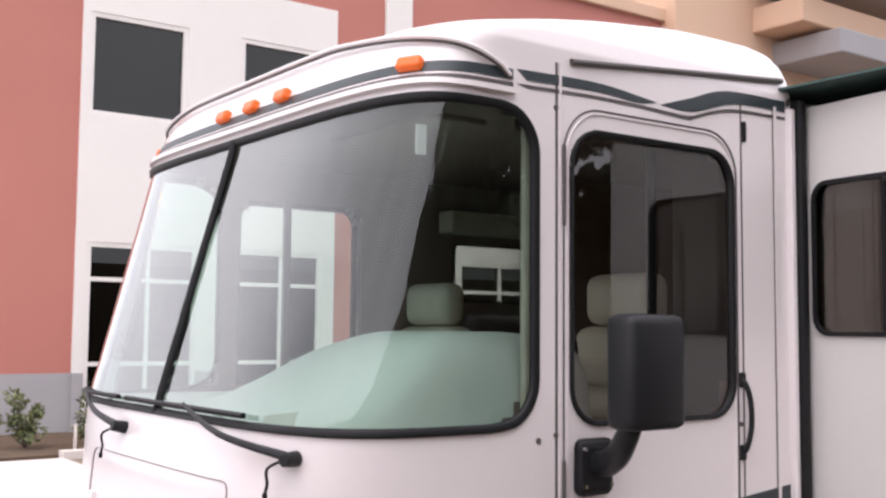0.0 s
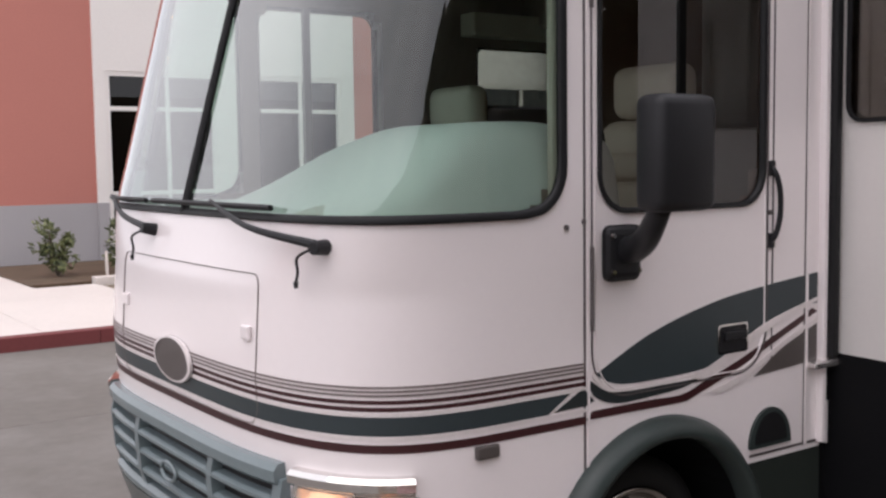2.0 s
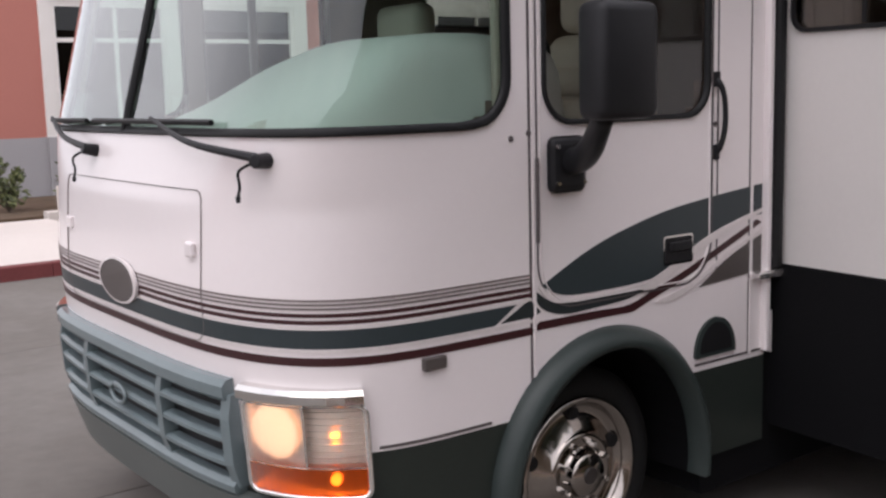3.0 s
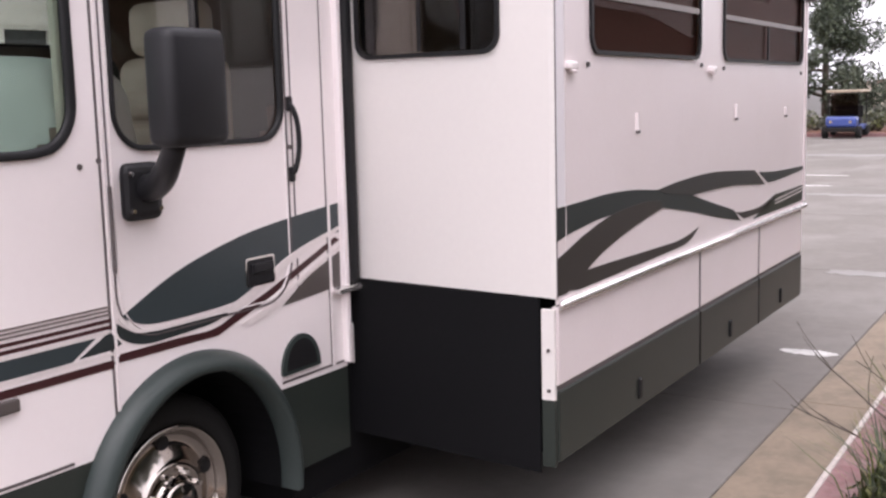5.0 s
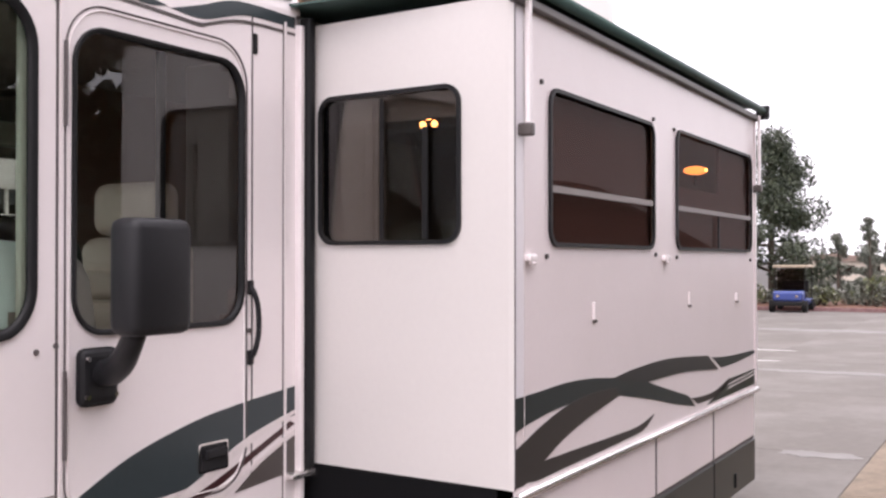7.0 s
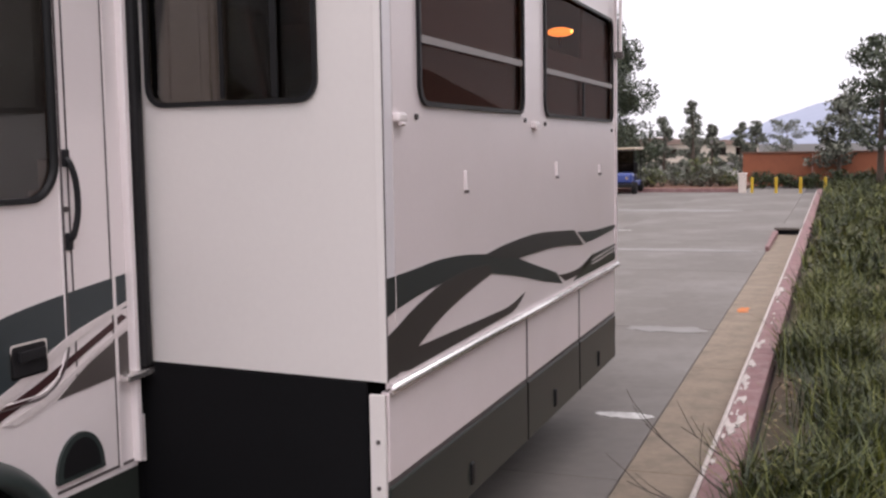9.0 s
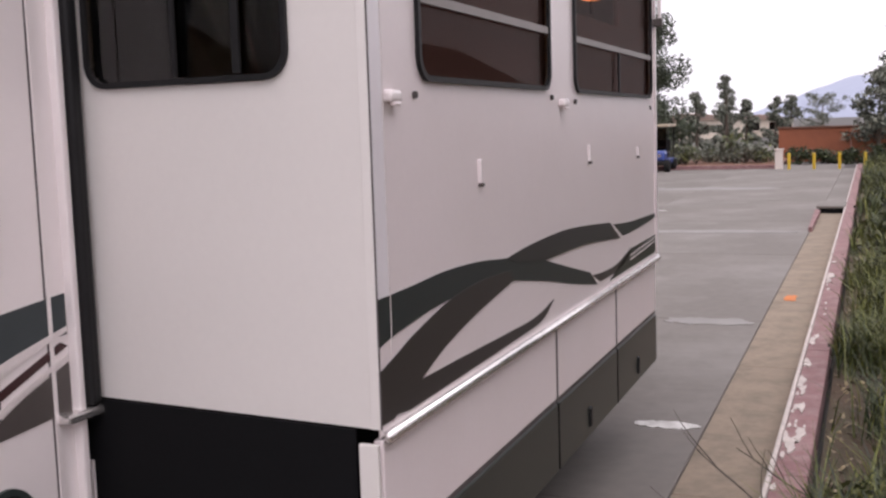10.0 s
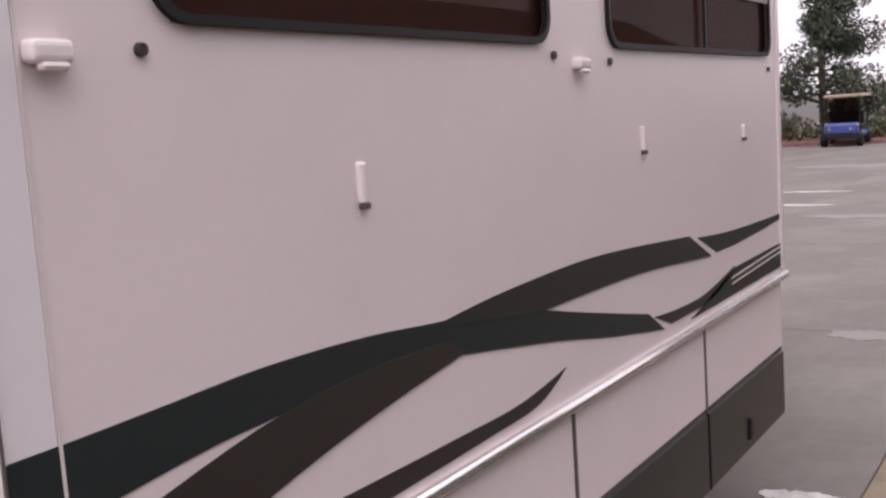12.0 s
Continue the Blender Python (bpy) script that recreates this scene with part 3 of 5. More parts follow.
# rear of the body, behind the slide-out, and the floor of the cab
part("rear_body", join(box(3.852, 10.4, SIDE + 0.004, SIDE + 0.05, 0.72, 0.9), box(7.75, 10.4, SIDE + 0.004, SIDE + 0.05, 0.9, 3.0), box(3.852, 7.75, SIDE + 0.004, SIDE + 0.05, 2.98, 3.0),
                       box(5.62, 10.4, MID + HALF - 0.05, MID + HALF, 0.72, 3.0), box(10.35, 10.4, SIDE + 0.05, MID + HALF - 0.05, 0.72, 3.0)), PAINT, rv)
roof_half = [(HALF, 3.0), (HALF, 3.05), (HALF - 0.05, 3.2), (1.15, 3.28), (1.03, 3.36), (0.9, 3.40), (0.68, 3.44), (0.4, 3.46)]
roof_outline = [(MID - u, z) for u, z in roof_half] + [(MID + u, z) for u, z in reversed(roof_half)]
part("roof_cap_back", plate([(u, 3.0 + (z - 3.0) * 0.87) for u, z in roof_outline], 0.03, lambda u, v, d: (REAR - 0.02 + d, u, v)), PAINT, rv)
part("rear_roof", plate([(u, 3.0 + (z - 3.0) * 0.27) for u, z in roof_outline], 6.5, lambda u, v, d: (REAR + 0.03 + d, u, v)), PAINT, rv)
part("rear_skirt", box(3.852, 10.4, MID + HALF - 0.05, MID + HALF, 0.38, 0.72), SKIRT, rv)
part("floor_pan", join(box(2.05, 3.45, SIDE + 0.55, MID + HALF - 0.55, 0.78, 0.84), box(3.45, 10.3, SIDE + 0.06, MID + HALF - 0.06, 0.78, 0.84)), LINING, rv)
part("inner_ceiling", box(2.2, 10.3, SIDE + 0.06, MID + HALF - 0.06, 2.93, 2.96), LINING, rv)
part("inner_rear_wall", box(8.6, 8.65, SIDE + 0.06, MID + HALF - 0.06, 0.84, 2.93), LINING, rv)
# unseen black blocks, added to keep light off the ground underneath
part("underbody_light_block", join(box(1.85, 2.28, SIDE + 0.35, MID + HALF - 0.35, 0.30, 0.70), box(3.42, 10.2, SIDE + 0.02, MID + HALF - 0.06, 0.19, 0.72), box(2.28, 3.42, SIDE + 0.52, MID + HALF - 0.52, 0.28, 0.72)), BLACK_SHEET, rv)

# ---- stripes on the nose and side ----
NOSE_END = NOSE + 0.1
for z0, z1, mat, a in ((1.216, 1.223, GREY_LINE, -0.2), (1.203, 1.210, GREY_LINE, -0.2), (1.190, 1.197, GREY_LINE, -0.2), (1.167, 1.179, MAROON, -0.2), (1.144, 1.157, MAROON, -0.2),
                       (1.127, 1.139, WHITE_LINE, -0.2), (1.066, 1.125, TEAL, -0.018), (1.052, 1.064, WHITE_LINE, -0.2), (1.010, 1.037, MAROON, -0.2)):
    band("pinstripe", a, NOSE_END, z0, z1, mat)


def decal(name, outline, mat, place, parent=None, d=0.003):
    return part(name, plate(outline, d, place), mat, parent or rv)


def curved(*runs):
    """An outline of smooth runs that meet in sharp corners."""
    out = []
    for run in runs:
        p = smooth_path([(u, v, 0) for u, v in run], 6)
        out += [(q.x, q.y) for q in p][:-1]
    return out


cab_side = outward(SIDE)
decal("swoosh", curved([(2.545, 1.175), (2.81, 1.29), (3.12, 1.37), (3.40, 1.41), (3.77, 1.445)], [(3.77, 1.445), (3.77, 1.32)], [(3.77, 1.32), (3.62, 1.305), (3.38, 1.24), (3.24, 1.17), (3.11, 1.132), (2.90, 1.122), (2.66, 1.128), (2.545, 1.175)]), TEAL, cab_side)
decal("swoosh_shadow", curved([(2.51, 1.165), (2.60, 1.11), (2.70, 1.10), (2.97, 1.10), (3.08, 1.10)], [(3.08, 1.10), (2.98, 1.072), (2.80, 1.062), (2.64, 1.062), (2.54, 1.10), (2.51, 1.165)]), TEAL_DARK, cab_side)
decal("pinstripe", curved([(2.535, 1.185), (2.61, 1.122), (2.75, 1.112), (2.95, 1.113), (3.06, 1.122)], [(3.06, 1.122), (3.06, 1.110), (2.95, 1.102), (2.75, 1.101), (2.60, 1.110), (2.52, 1.18)]), WHITE_LINE, outward(SIDE - 0.003))
decal("maroon_stripe", curved([(2.50, 1.022), (2.80, 1.020), (3.00, 1.018)], [(3.00, 1.018), (3.12, 1.055), (3.31, 1.115), (3.77, 1.285)], [(3.77, 1.285), (3.74, 1.30)], [(3.74, 1.30), (3.31, 1.145), (3.11, 1.085), (2.98, 1.048), (2.80, 1.050), (2.50, 1.050)]), MAROON, cab_side)
decal("pinstripe", curved([(3.02, 1.10), (3.20, 1.165), (3.45, 1.27), (3.77, 1.345)], [(3.77, 1.345), (3.77, 1.33)], [(3.77, 1.33), (3.45, 1.235), (3.22, 1.135), (3.08, 1.085)]), WHITE_LINE, outward(SIDE - 0.003))
decal("pinstripe", curved([(3.12, 1.040), (3.31, 1.085), (3.55, 1.185), (3.77, 1.265)], [(3.77, 1.265), (3.77, 1.25)], [(3.77, 1.25), (3.55, 1.165), (3.32, 1.06), (3.16, 1.022)]), WHITE_LINE, outward(SIDE - 0.003))
decal("taupe_wedge", curved([(3.38, 1.062), (3.55, 1.155), (3.77, 1.235)], [(3.77, 1.235), (3.77, 1.085)], [(3.77, 1.085), (3.60, 1.075), (3.38, 1.062)]), TAUPE, cab_side)
decal("dark_wedge", [(2.36, 1.070), (2.50, 1.072), (2.54, 1.085), (2.49, 1.135)], TEAL_DARK, cab_side)
decal("band_wedge", [(2.318, 1.066), (2.33, 1.066), (2.43, 1.125), (2.318, 1.125)], TEAL, cab_side)

decal("roof_stripe", curved([(2.32, 2.94), (2.70, 2.945), (3.0, 2.915)], [(3.0, 2.915), (2.9, 2.90), (2.70, 2.912), (2.32, 2.905)]), TEAL, cab_side)
decal("roof_stripe", curved([(3.02, 2.91), (3.18, 2.955), (3.40, 3.015), (3.77, 3.022)], [(3.77, 3.022), (3.77, 2.975)], [(3.77, 2.975), (3.45, 2.968), (3.20, 2.905), (3.02, 2.91)]), TEAL, cab_side)
decal("roof_pinstripe", curved([(2.32, 2.890), (2.75, 2.898), (3.18, 2.884)], [(3.18, 2.884), (3.42, 2.945), (3.77, 2.955)], [(3.77, 2.955), (3.77, 2.943)], [(3.77, 2.943), (3.42, 2.932), (3.18, 2.870)], [(3.18, 2.870), (2.75, 2.886), (2.32, 2.878)]), TAUPE, cab_side)
band("roof_stripe", 0.0, NOSE, 2.900, 2.936, TEAL)
band("roof_pinstripe", 0.0, NOSE, 2.876, 2.890, TAUPE)
band("windshield_hood_lip", 0.0, NOSE, 2.850, 2.868, PAINT, d=0.022)

# roof rail along the nose and the side gutter
rail_z = lambda f: 2.90 + 0.165 * min(1, max(0, f) * 3.2) ** 0.6
rail = []
for k in range(60):
    f = k / 59
    s = 0.02 + (NOSE - 0.04) * f
    rail.append(skin_out(s, rail_z(min(f, 1 - f)), 0.012))
part("roof_rail", tube(rail, 0.007, 8), TAUPE, rv, "thin grey drip rail")
part("roof_rail_cap", tube([p + Vector((-0.004, -0.004, 0.010)) for p in rail], 0.008, 8), PAINT, rv)
part("side_gutter", tube([(x, SIDE - 0.008 + 0.01 * (x - 2.56), 3.0 + 0.09 * (x - 2.56)) for x in np.linspace(2.56, 3.76, 8)], 0.012, 8), TAUPE, rv)

# clearance lamps over the windshield
for y_off in (-0.09, 0.17, -0.36, 1.17, -1.12):
    target = MID + y_off
    s = min(np.linspace(0.2, NOSE - 0.2, 600), key=lambda q: abs(skin(q, 2.945).y - target))
    c = skin_out(s, 2.945 if abs(y_off) < 1 else 2.925, 0.012)
    e = skin_out(s, 2.945, 0.04) - skin_out(s, 2.945, 0.0)
    e.normalize()
    lamp = box(-0.048, 0.048, -0.02, 0.020, -0.024, 0.024, 0.012, 3)
    lamp.transform(Matrix.Translation(c) @ e.to_track_quat("Y", "Z").to_matrix().to_4x4())
    part("clearance_lamp", lamp, AMBER, rv, "amber clearance lamp", smooth=False)

# hatch on the nose, oval badge plate, bolts
hs = [s for s in np.linspace(0, NOSE, 800) if abs(skin(s, 1.3).y - MID + 0.05) < 0.66]
HATCH = (min(hs), max(hs), 1.04, 1.55, 0.07)
skin_frame("front_hatch", HATCH, 0.002, 0.002, 0.002, 0.002, GREY_LINE, label="faint seam of the white front hatch")
for s in (HATCH[0] + 0.06, HATCH[1] - 0.06):
    c = skin_out(s, 1.35, 0.004)
    part("hatch_latch", box(c.x - 0.012, c.x + 0.006, c.y - 0.03, c.y + 0.03, c.z - 0.025, c.z + 0.025, 0.006), PAINT, rv)
ov = []
for r, d in ((1.0, 0.004), (1.0, 0.016), (0.90, 0.018)):
    ov.append([skin_out(mid - 0.025 + 0.19 * r * math.cos(a), 1.175 + 0.088 * r * math.sin(a), d) for a in np.linspace(0, 2 * math.pi, 40, endpoint=False)])
link("badge_rim", [v for ringv in ov for v in ringv], [(r * 40 + k, r * 40 + (k + 1) % 40, r * 40 + 40 + (k + 1) % 40, r * 40 + 40 + k) for r in range(2) for k in range(40)], WHITE_LINE, rv)
disc = [skin_out(mid - 0.025 + 0.174 * math.cos(a), 1.175 + 0.078 * math.sin(a), 0.0165) for a in np.linspace(0, 2 * math.pi, 40, endpoint=False)]
link("badge_plate", disc, [tuple(range(40))], TAUPE, rv, "plain grey oval badge plate")

# wipers
for y, tip_y, flip in ((3.01, 3.68, 1), (4.30, 4.80, 1)):
    s_p = min(np.linspace(0.1, NOSE - 0.1, 700), key=lambda q: abs(skin(q, 1.64).y - y))
    s_t = min(np.linspace(0.1, NOSE - 0.1, 700), key=lambda q: abs(skin(q, 1.76).y - tip_y))
    piv, tip = skin_out(s_p, 1.655, 0.03), skin_out(s_t, 1.775, 0.05)
    w = part("wiper", cyl(skin_out(s_p, 1.655, -0.005), skin_out(s_p, 1.655, 0.06), 0.026, 0.022, 14, 0.004), BLACK_PLASTIC, rv, "black windshield wiper")
    midp = skin_out((s_p + s_t) / 2, 1.70, 0.06)
    part("arm", tube(smooth_path([piv + Vector((-0.015, 0, 0.01)), midp, tip], 6), 0.011, 8, radii=list(np.linspace(0.016, 0.007, 13))), BLACK_PLASTIC, w)
    lo, hi = min(s_p, s_t), max(s_p, s_t)
    cs = s_t
    blade = [skin_out(cs + q, 1.768 + 0.0 * q, 0.022) for q in np.linspace(-0.42, 0.42, 15) if 0.05 < cs + q < NOSE - 0.05]
    part("blade", tube(blade, 0.011, 6), RUBBER, w)
    hose = smooth_path([piv + Vector((0, 0.02, 0)), piv + Vector((-0.05, 0.05, -0.03)), piv + Vector((-0.04, 0.07, -0.08)), piv + Vector((-0.045, 0.075, -0.11))], 5)
    part("washer_hose", tube(hose, 0.005, 6), RUBBER, w)
    part("hose_nozzle", cyl(hose[-1], hose[-1] + Vector((0, 0, -0.02)), 0.009, 0.007, 8), RUBBER, w)

# grille with two tiers of openings, chrome header and lamps
gs = lambda y, z: float(min(np.linspace(0.02, NOSE - 0.02, 500), key=lambda q: abs(skin(q, z).y - y)))
G0, G1 = gs(3.20, 0.7), gs(MID * 2 - 3.20, 0.7)
grille = band("grille", G0, G1, 0.56, 0.93, RUBBER, d=0.004, label="blue-grey plastic grille with dark openings")


def grille_bar(name, s0, s1, z0, z1, d0, d1, mat=GRILLE, parent=None):
    steps = max(2, int((s1 - s0) / 0.05))
    verts, faces = [], []
    for i in range(steps + 1):
        s = s0 + (s1 - s0) * i / steps
        verts += [skin_out(s, z0, 0), skin_out(s, z0, d0), skin_out(s, z0 * 0.75 + z1 * 0.25, d1), skin_out(s, z0 * 0.25 + z1 * 0.75, d1), skin_out(s, z1, d0), skin_out(s, z1, 0)]
    for i in range(steps):
        k = 6 * i
        for q in range(5):
            faces.append((k + q, k + 6 + q, k + 7 + q, k + 1 + q))
    faces += [tuple(range(6)), tuple(range(6 * steps, 6 * steps + 6))]
    return link(name, verts, faces, mat, parent or grille, smooth=False)


grille_bar("top_rail", G0 - 0.005, G1 + 0.005, 0.865, 0.94, 0.03, 0.05)
grille_bar("bottom_rail", G0 - 0.005, G1 + 0.005, 0.545, 0.595, 0.03, 0.05)
for z in (0.815, 0.735, 0.652):
    grille_bar("slat", G0, G1, z - 0.014, z + 0.014, 0.035, 0.05)
for s in (G0, G0 + (G1 - G0) * 0.27, G0 + (G1 - G0) * 0.73, G1):
    grille_bar("post", s - 0.022, s + 0.022, 0.57, 0.89, 0.032, 0.052)
em = skin_out(mid, 0.735, 0.06)
part("emblem", tube([(em.x, em.y + 0.075 * math.cos(a), em.z + 0.035 * math.sin(a)) for a in np.linspace(0, 2 * math.pi, 24, endpoint=False)], 0.008, 6, True), GRILLE, grille)
band("bumper", 0.35, NOSE - 0.35, 0.36, 0.545, BUMPER, d=0.05, label="blue-grey front bumper")


def headlamp(side):
    """A headlamp wrapped round the corner: chrome header, lit clear lens, side marker and amber turn lens."""
    m = (lambda s: s) if side < 0 else (lambda s: NOSE - s)
    a = float(min(np.linspace(0.02, 0.8, 300), key=lambda q: abs(skin(q, 0.7).x - 1.835)))
    b, c = gs(2.93, 0.7), gs(3.125, 0.7)
    bezel = sorted((m(a), m(c)))
    hl = skin_frame("headlamp", (bezel[0] - 0.008, bezel[1] + 0.002, 0.586, 0.886, 0.03), 0.010, 0.008, 0.034, 0.034, BRIGHT_CHROME, label="lit headlamp with amber turn lens and chrome bezel")
    band("backing", bezel[0], bezel[1], 0.588, 0.884, LAMP_BACK, d=0.003, parent=hl)
    s0, s1 = sorted((m(b), m(c)))
    t0, t1 = sorted((m(a), m(b)))
    band("headlight_lens", s0 + 0.003, s1, 0.686, 0.880, LAMP_LENS, d=0.032, parent=hl)
    band("marker_lens", t0, t1 - 0.003, 0.686, 0.880, LAMP_LENS, d=0.030, parent=hl)
    band("turn_lens", bezel[0], bezel[1], 0.592, 0.680, AMBER_LENS, d=0.032, parent=hl)
    for za in np.linspace(0.700, 0.868, 9):
        band("lens_rib", t0 + 0.004, t1 - 0.006, za - 0.003, za + 0.003, LAMP_LENS, d=0.034, parent=hl)
    band("lens_divider", min(t1, s0) - 0.003, min(t1, s0) + 0.003, 0.686, 0.880, CHROME, d=0.034, parent=hl)
    grille_bar("chrome_header", bezel[0] - 0.004, bezel[1] + 0.012, 0.884, 0.938, 0.034, 0.050, CHROME, hl)
    for name, sc, z, r, mat in (("bulb", s0 * 0.45 + s1 * 0.55, 0.785, 0.096, BULB), ("marker_bulb", (t0 + t1) / 2, 0.785, 0.016, AMBER_BULB), ("turn_bulb", t0 * 0.45 + t1 * 0.55, 0.636, 0.018, AMBER_BULB)):
        lamp_bulb = bmesh.new()
        bmesh.ops.create_icosphere(lamp_bulb, subdivisions=2, radius=r)
        out_dir = (skin_out(sc, z, 0.02) - skin_out(sc, z, 0.0)).normalized()
        lamp_bulb.transform(Matrix.Translation(skin_out(sc, z, 0.012)) @ out_dir.to_track_quat("Z", "Y").to_matrix().to_4x4() @ Matrix.Diagonal((1, 1, 0.12, 1)))
        part(name, lamp_bulb, mat, hl, smooth=True)


def frosted(name, colour, rough):
    """A moulded lens that spreads the light of the bulb behind it."""
    m = material(name, colour, rough, vary=0.03, bump=0.05)
    pb = m.node_tree.nodes["Principled BSDF"]
    pb.inputs["Transmission Weight"].default_value, pb.inputs["IOR"].default_value = 1.0, 1.25
    return m


LAMP_BACK = material("lamp_reflector", (0.86, 0.80, 0.74), 0.28, 0.9, vary=0.1, bump=0.05)
LAMP_LENS = frosted("clear_moulded_lens", (0.97, 0.92, 0.88), 0.55)
AMBER_LENS = frosted("amber_moulded_lens", (0.80, 0.13, 0.010), 0.45)
BULB = glow("headlamp_bulb", (1.0, 0.60, 0.36), 0.95)
AMBER_BULB = glow("amber_bulb", (1.0, 0.30, 0.05), 7.0)
headlamp(-1)
headlamp(1)

# skirt top line, side reflector
for xa, xb in ((1.95, 2.31), (3.36, 3.80)):
    decal("skirt_line", [(xa, 0.742), (xb, 0.742), (xb, 0.752), (xa, 0.752)], LINE_DARK, cab_side) if xa > 2.4 else band("skirt_line", CORNER - xb, 0.42, 0.728, 0.738, LINE_DARK)
part("side_reflector", box(2.03, 2.12, SIDE - 0.014, SIDE + 0.03, 0.962, 1.005, 0.006), TAUPE, rv)

# fender flare
flare_o, flare_i = [], []
for k in range(41):
    a = radians(-8 + 196 * k / 40)
    flare_o.append((WHEEL_X + 0.03 + 0.565 * math.cos(a), 0.40 + 0.585 * math.sin(a)))
    flare_i.append((WHEEL_X + 0.03 + 0.490 * math.cos(a), 0.38 + 0.530 * math.sin(a)))
verts, faces = [], []
for (xo, zo), (xi, zi) in zip(flare_o, flare_i):
    xm, zm = (xo * 2 + xi) / 3, (zo * 2 + zi) / 3
    xn, zn = (xo + 2 * xi) / 3, (zo + 2 * zi) / 3
    verts += [(xo, SIDE + 0.004, zo), (xo, SIDE - 0.018, zo), (xm, SIDE - 0.055, zm), (xn, SIDE - 0.075, zn), (xi, SIDE - 0.070, zi), (xi, SIDE + 0.03, zi)]
for k in range(40):
    for q in range(5):
        faces.append((6 * k + q, 6 * k + 6 + q, 6 * k + 7 + q, 6 * k + 1 + q))
link("fender_flare", verts, faces, FLARE, rv, "grey-green fender flare", smooth=True)
well = [(WHEEL_X + 0.03 + 0.487 * math.cos(a), 0.38 + 0.527 * math.sin(a)) for a in np.linspace(radians(-8), radians(188), 30)]
link("wheel_well", [(x, y, z) for x, z in well for y in (SIDE + 0.02, SIDE + 0.50)] + [(WHEEL_X + 0.03, SIDE + 0.50, 0.33)],
     [(2 * k, 2 * k + 2, 2 * k + 3, 2 * k + 1) for k in range(29)] + [(2 * k + 1, 2 * k + 3, 60) for k in range(29)], BLACK_SHEET, rv, "black wheel well")

# wheel: tyre, polished simulator with hand holes, hub, nuts
def wheel(x, y, z, outward_y):
    tyre = lathe([(0.28, -0.10), (0.30, -0.125), (0.345, -0.13), (0.385, -0.118), (0.402, -0.095), (0.405, 0.0), (0.402, 0.095), (0.385, 0.118), (0.30, 0.125), (0.28, 0.10)], 56)
    rim = lathe([(0.292, -0.120), (0.288, -0.135), (0.272, -0.132), (0.255, -0.098), (0.24, -0.075), (0.205, -0.085), (0.165, -0.118), (0.150, -0.128), (0.148, -0.134), (0.135, -0.136), (0.108, -0.124), (0.090, -0.128), (0.086, -0.165), (0.075, -0.180), (0.0, -0.184)], 56)
    m = Matrix.Translation((x, y, z)) @ Matrix.Rotation(0 if outward_y < 0 else math.pi, 4, "Z")
    tyre.transform(m)
    w = part("wheel", tyre, TYRE, rv, "black tyre on a polished wheel simulator", smooth=True)
    rim.transform(m)
    part("rim", rim, WHEEL_STEEL, w, smooth=True)
    for k in range(8):
        a = 2 * math.pi * (k + 0.5) / 8
        nut = cyl((0.118 * math.cos(a), -0.125, 0.118 * math.sin(a)), (0.118 * math.cos(a), -0.165, 0.118 * math.sin(a)), 0.014, 0.010, 8, 0.002)
        nut.transform(m)
        part("wheel_nut", nut, CHROME, w)
    # black plugs on the uncut rim give the hand holes their darkness
    for k in range(5):
        a = 2 * math.pi * (k + 0.25) / 5
        hole = cyl((0.222 * math.cos(a), -0.060, 0.222 * math.sin(a)), (0.222 * math.cos(a), -0.094, 0.222 * math.sin(a)), 0.030, 0.027, 14)
        hole.transform(m)
        part("hand_hole_plug", hole, RUBBER, w)
    cap = cyl((0, -0.18, 0), (0, -0.188, 0), 0.035, 0.03, 16)
    cap.transform(m)
    part("hub_cap", cap, BROWN, w)


wheel(WHEEL_X, SIDE + 0.235, 0.405, -1)
wheel(WHEEL_X, MID + HALF - 0.235, 0.405, 1)

# half-moon vent, door latch, grab handle, key plate
moon = [(3.355, 0.775)] + [(3.475 + 0.125 * math.cos(a), 0.785 + 0.145 * math.sin(a)) for a in np.linspace(math.pi, 0, 18)] + [(3.60, 0.775)]
part("fuel_hatch", plate(moon, 0.012, cab_side), FLARE, rv, "half-moon grey fuel hatch")
part("fuel_recess", plate([(3.475 + (u - 3.475) * 0.78, 0.79 + (v - 0.775) * 0.78) for u, v in moon], 0.002, outward(SIDE - 0.0125)), RUBBER, rv)
latch = part("door_latch", plate(round_rect(3.165, 3.335, 1.172, 1.285, 0.012, 3), 0.008, cab_side), CHROME, rv, "chrome-edged black door latch")
part("latch_recess", plate(round_rect(3.175, 3.325, 1.18, 1.277, 0.01, 3), 0.003, outward(SIDE - 0.008)), BLACK_PLASTIC, latch)
part("latch_paddle", box(3.19, 3.31, SIDE - 0.03, SIDE - 0.012, 1.225, 1.262, 0.006), BLACK_PLASTIC, latch)
part("grab_handle", tube(smooth_path([(3.470, SIDE, 1.872), (3.471, SIDE - 0.022, 1.855), (3.484, SIDE - 0.034, 1.79), (3.486, SIDE - 0.035, 1.69), (3.472, SIDE - 0.024, 1.61), (3.470, SIDE, 1.592)], 6), 0.011, 10), BLACK_PLASTIC, rv, "black curved grab handle", smooth=True)
for z in (1.872, 1.590):
    part("handle_foot", box(3.455, 3.487, SIDE - 0.014, SIDE + 0.004, z - 0.03, z + 0.03, 0.007), BLACK_PLASTIC, rv)
part("door_key_plate", plate(round_rect(3.49, 3.512, 2.82, 2.905, 0.010, 4), 0.008, cab_side), RUBBER, rv)
part("front_moulding", box(3.705, 3.87, SIDE - 0.05, SIDE + 0.004, 1.055, 1.085, 0.008), ALU, rv)

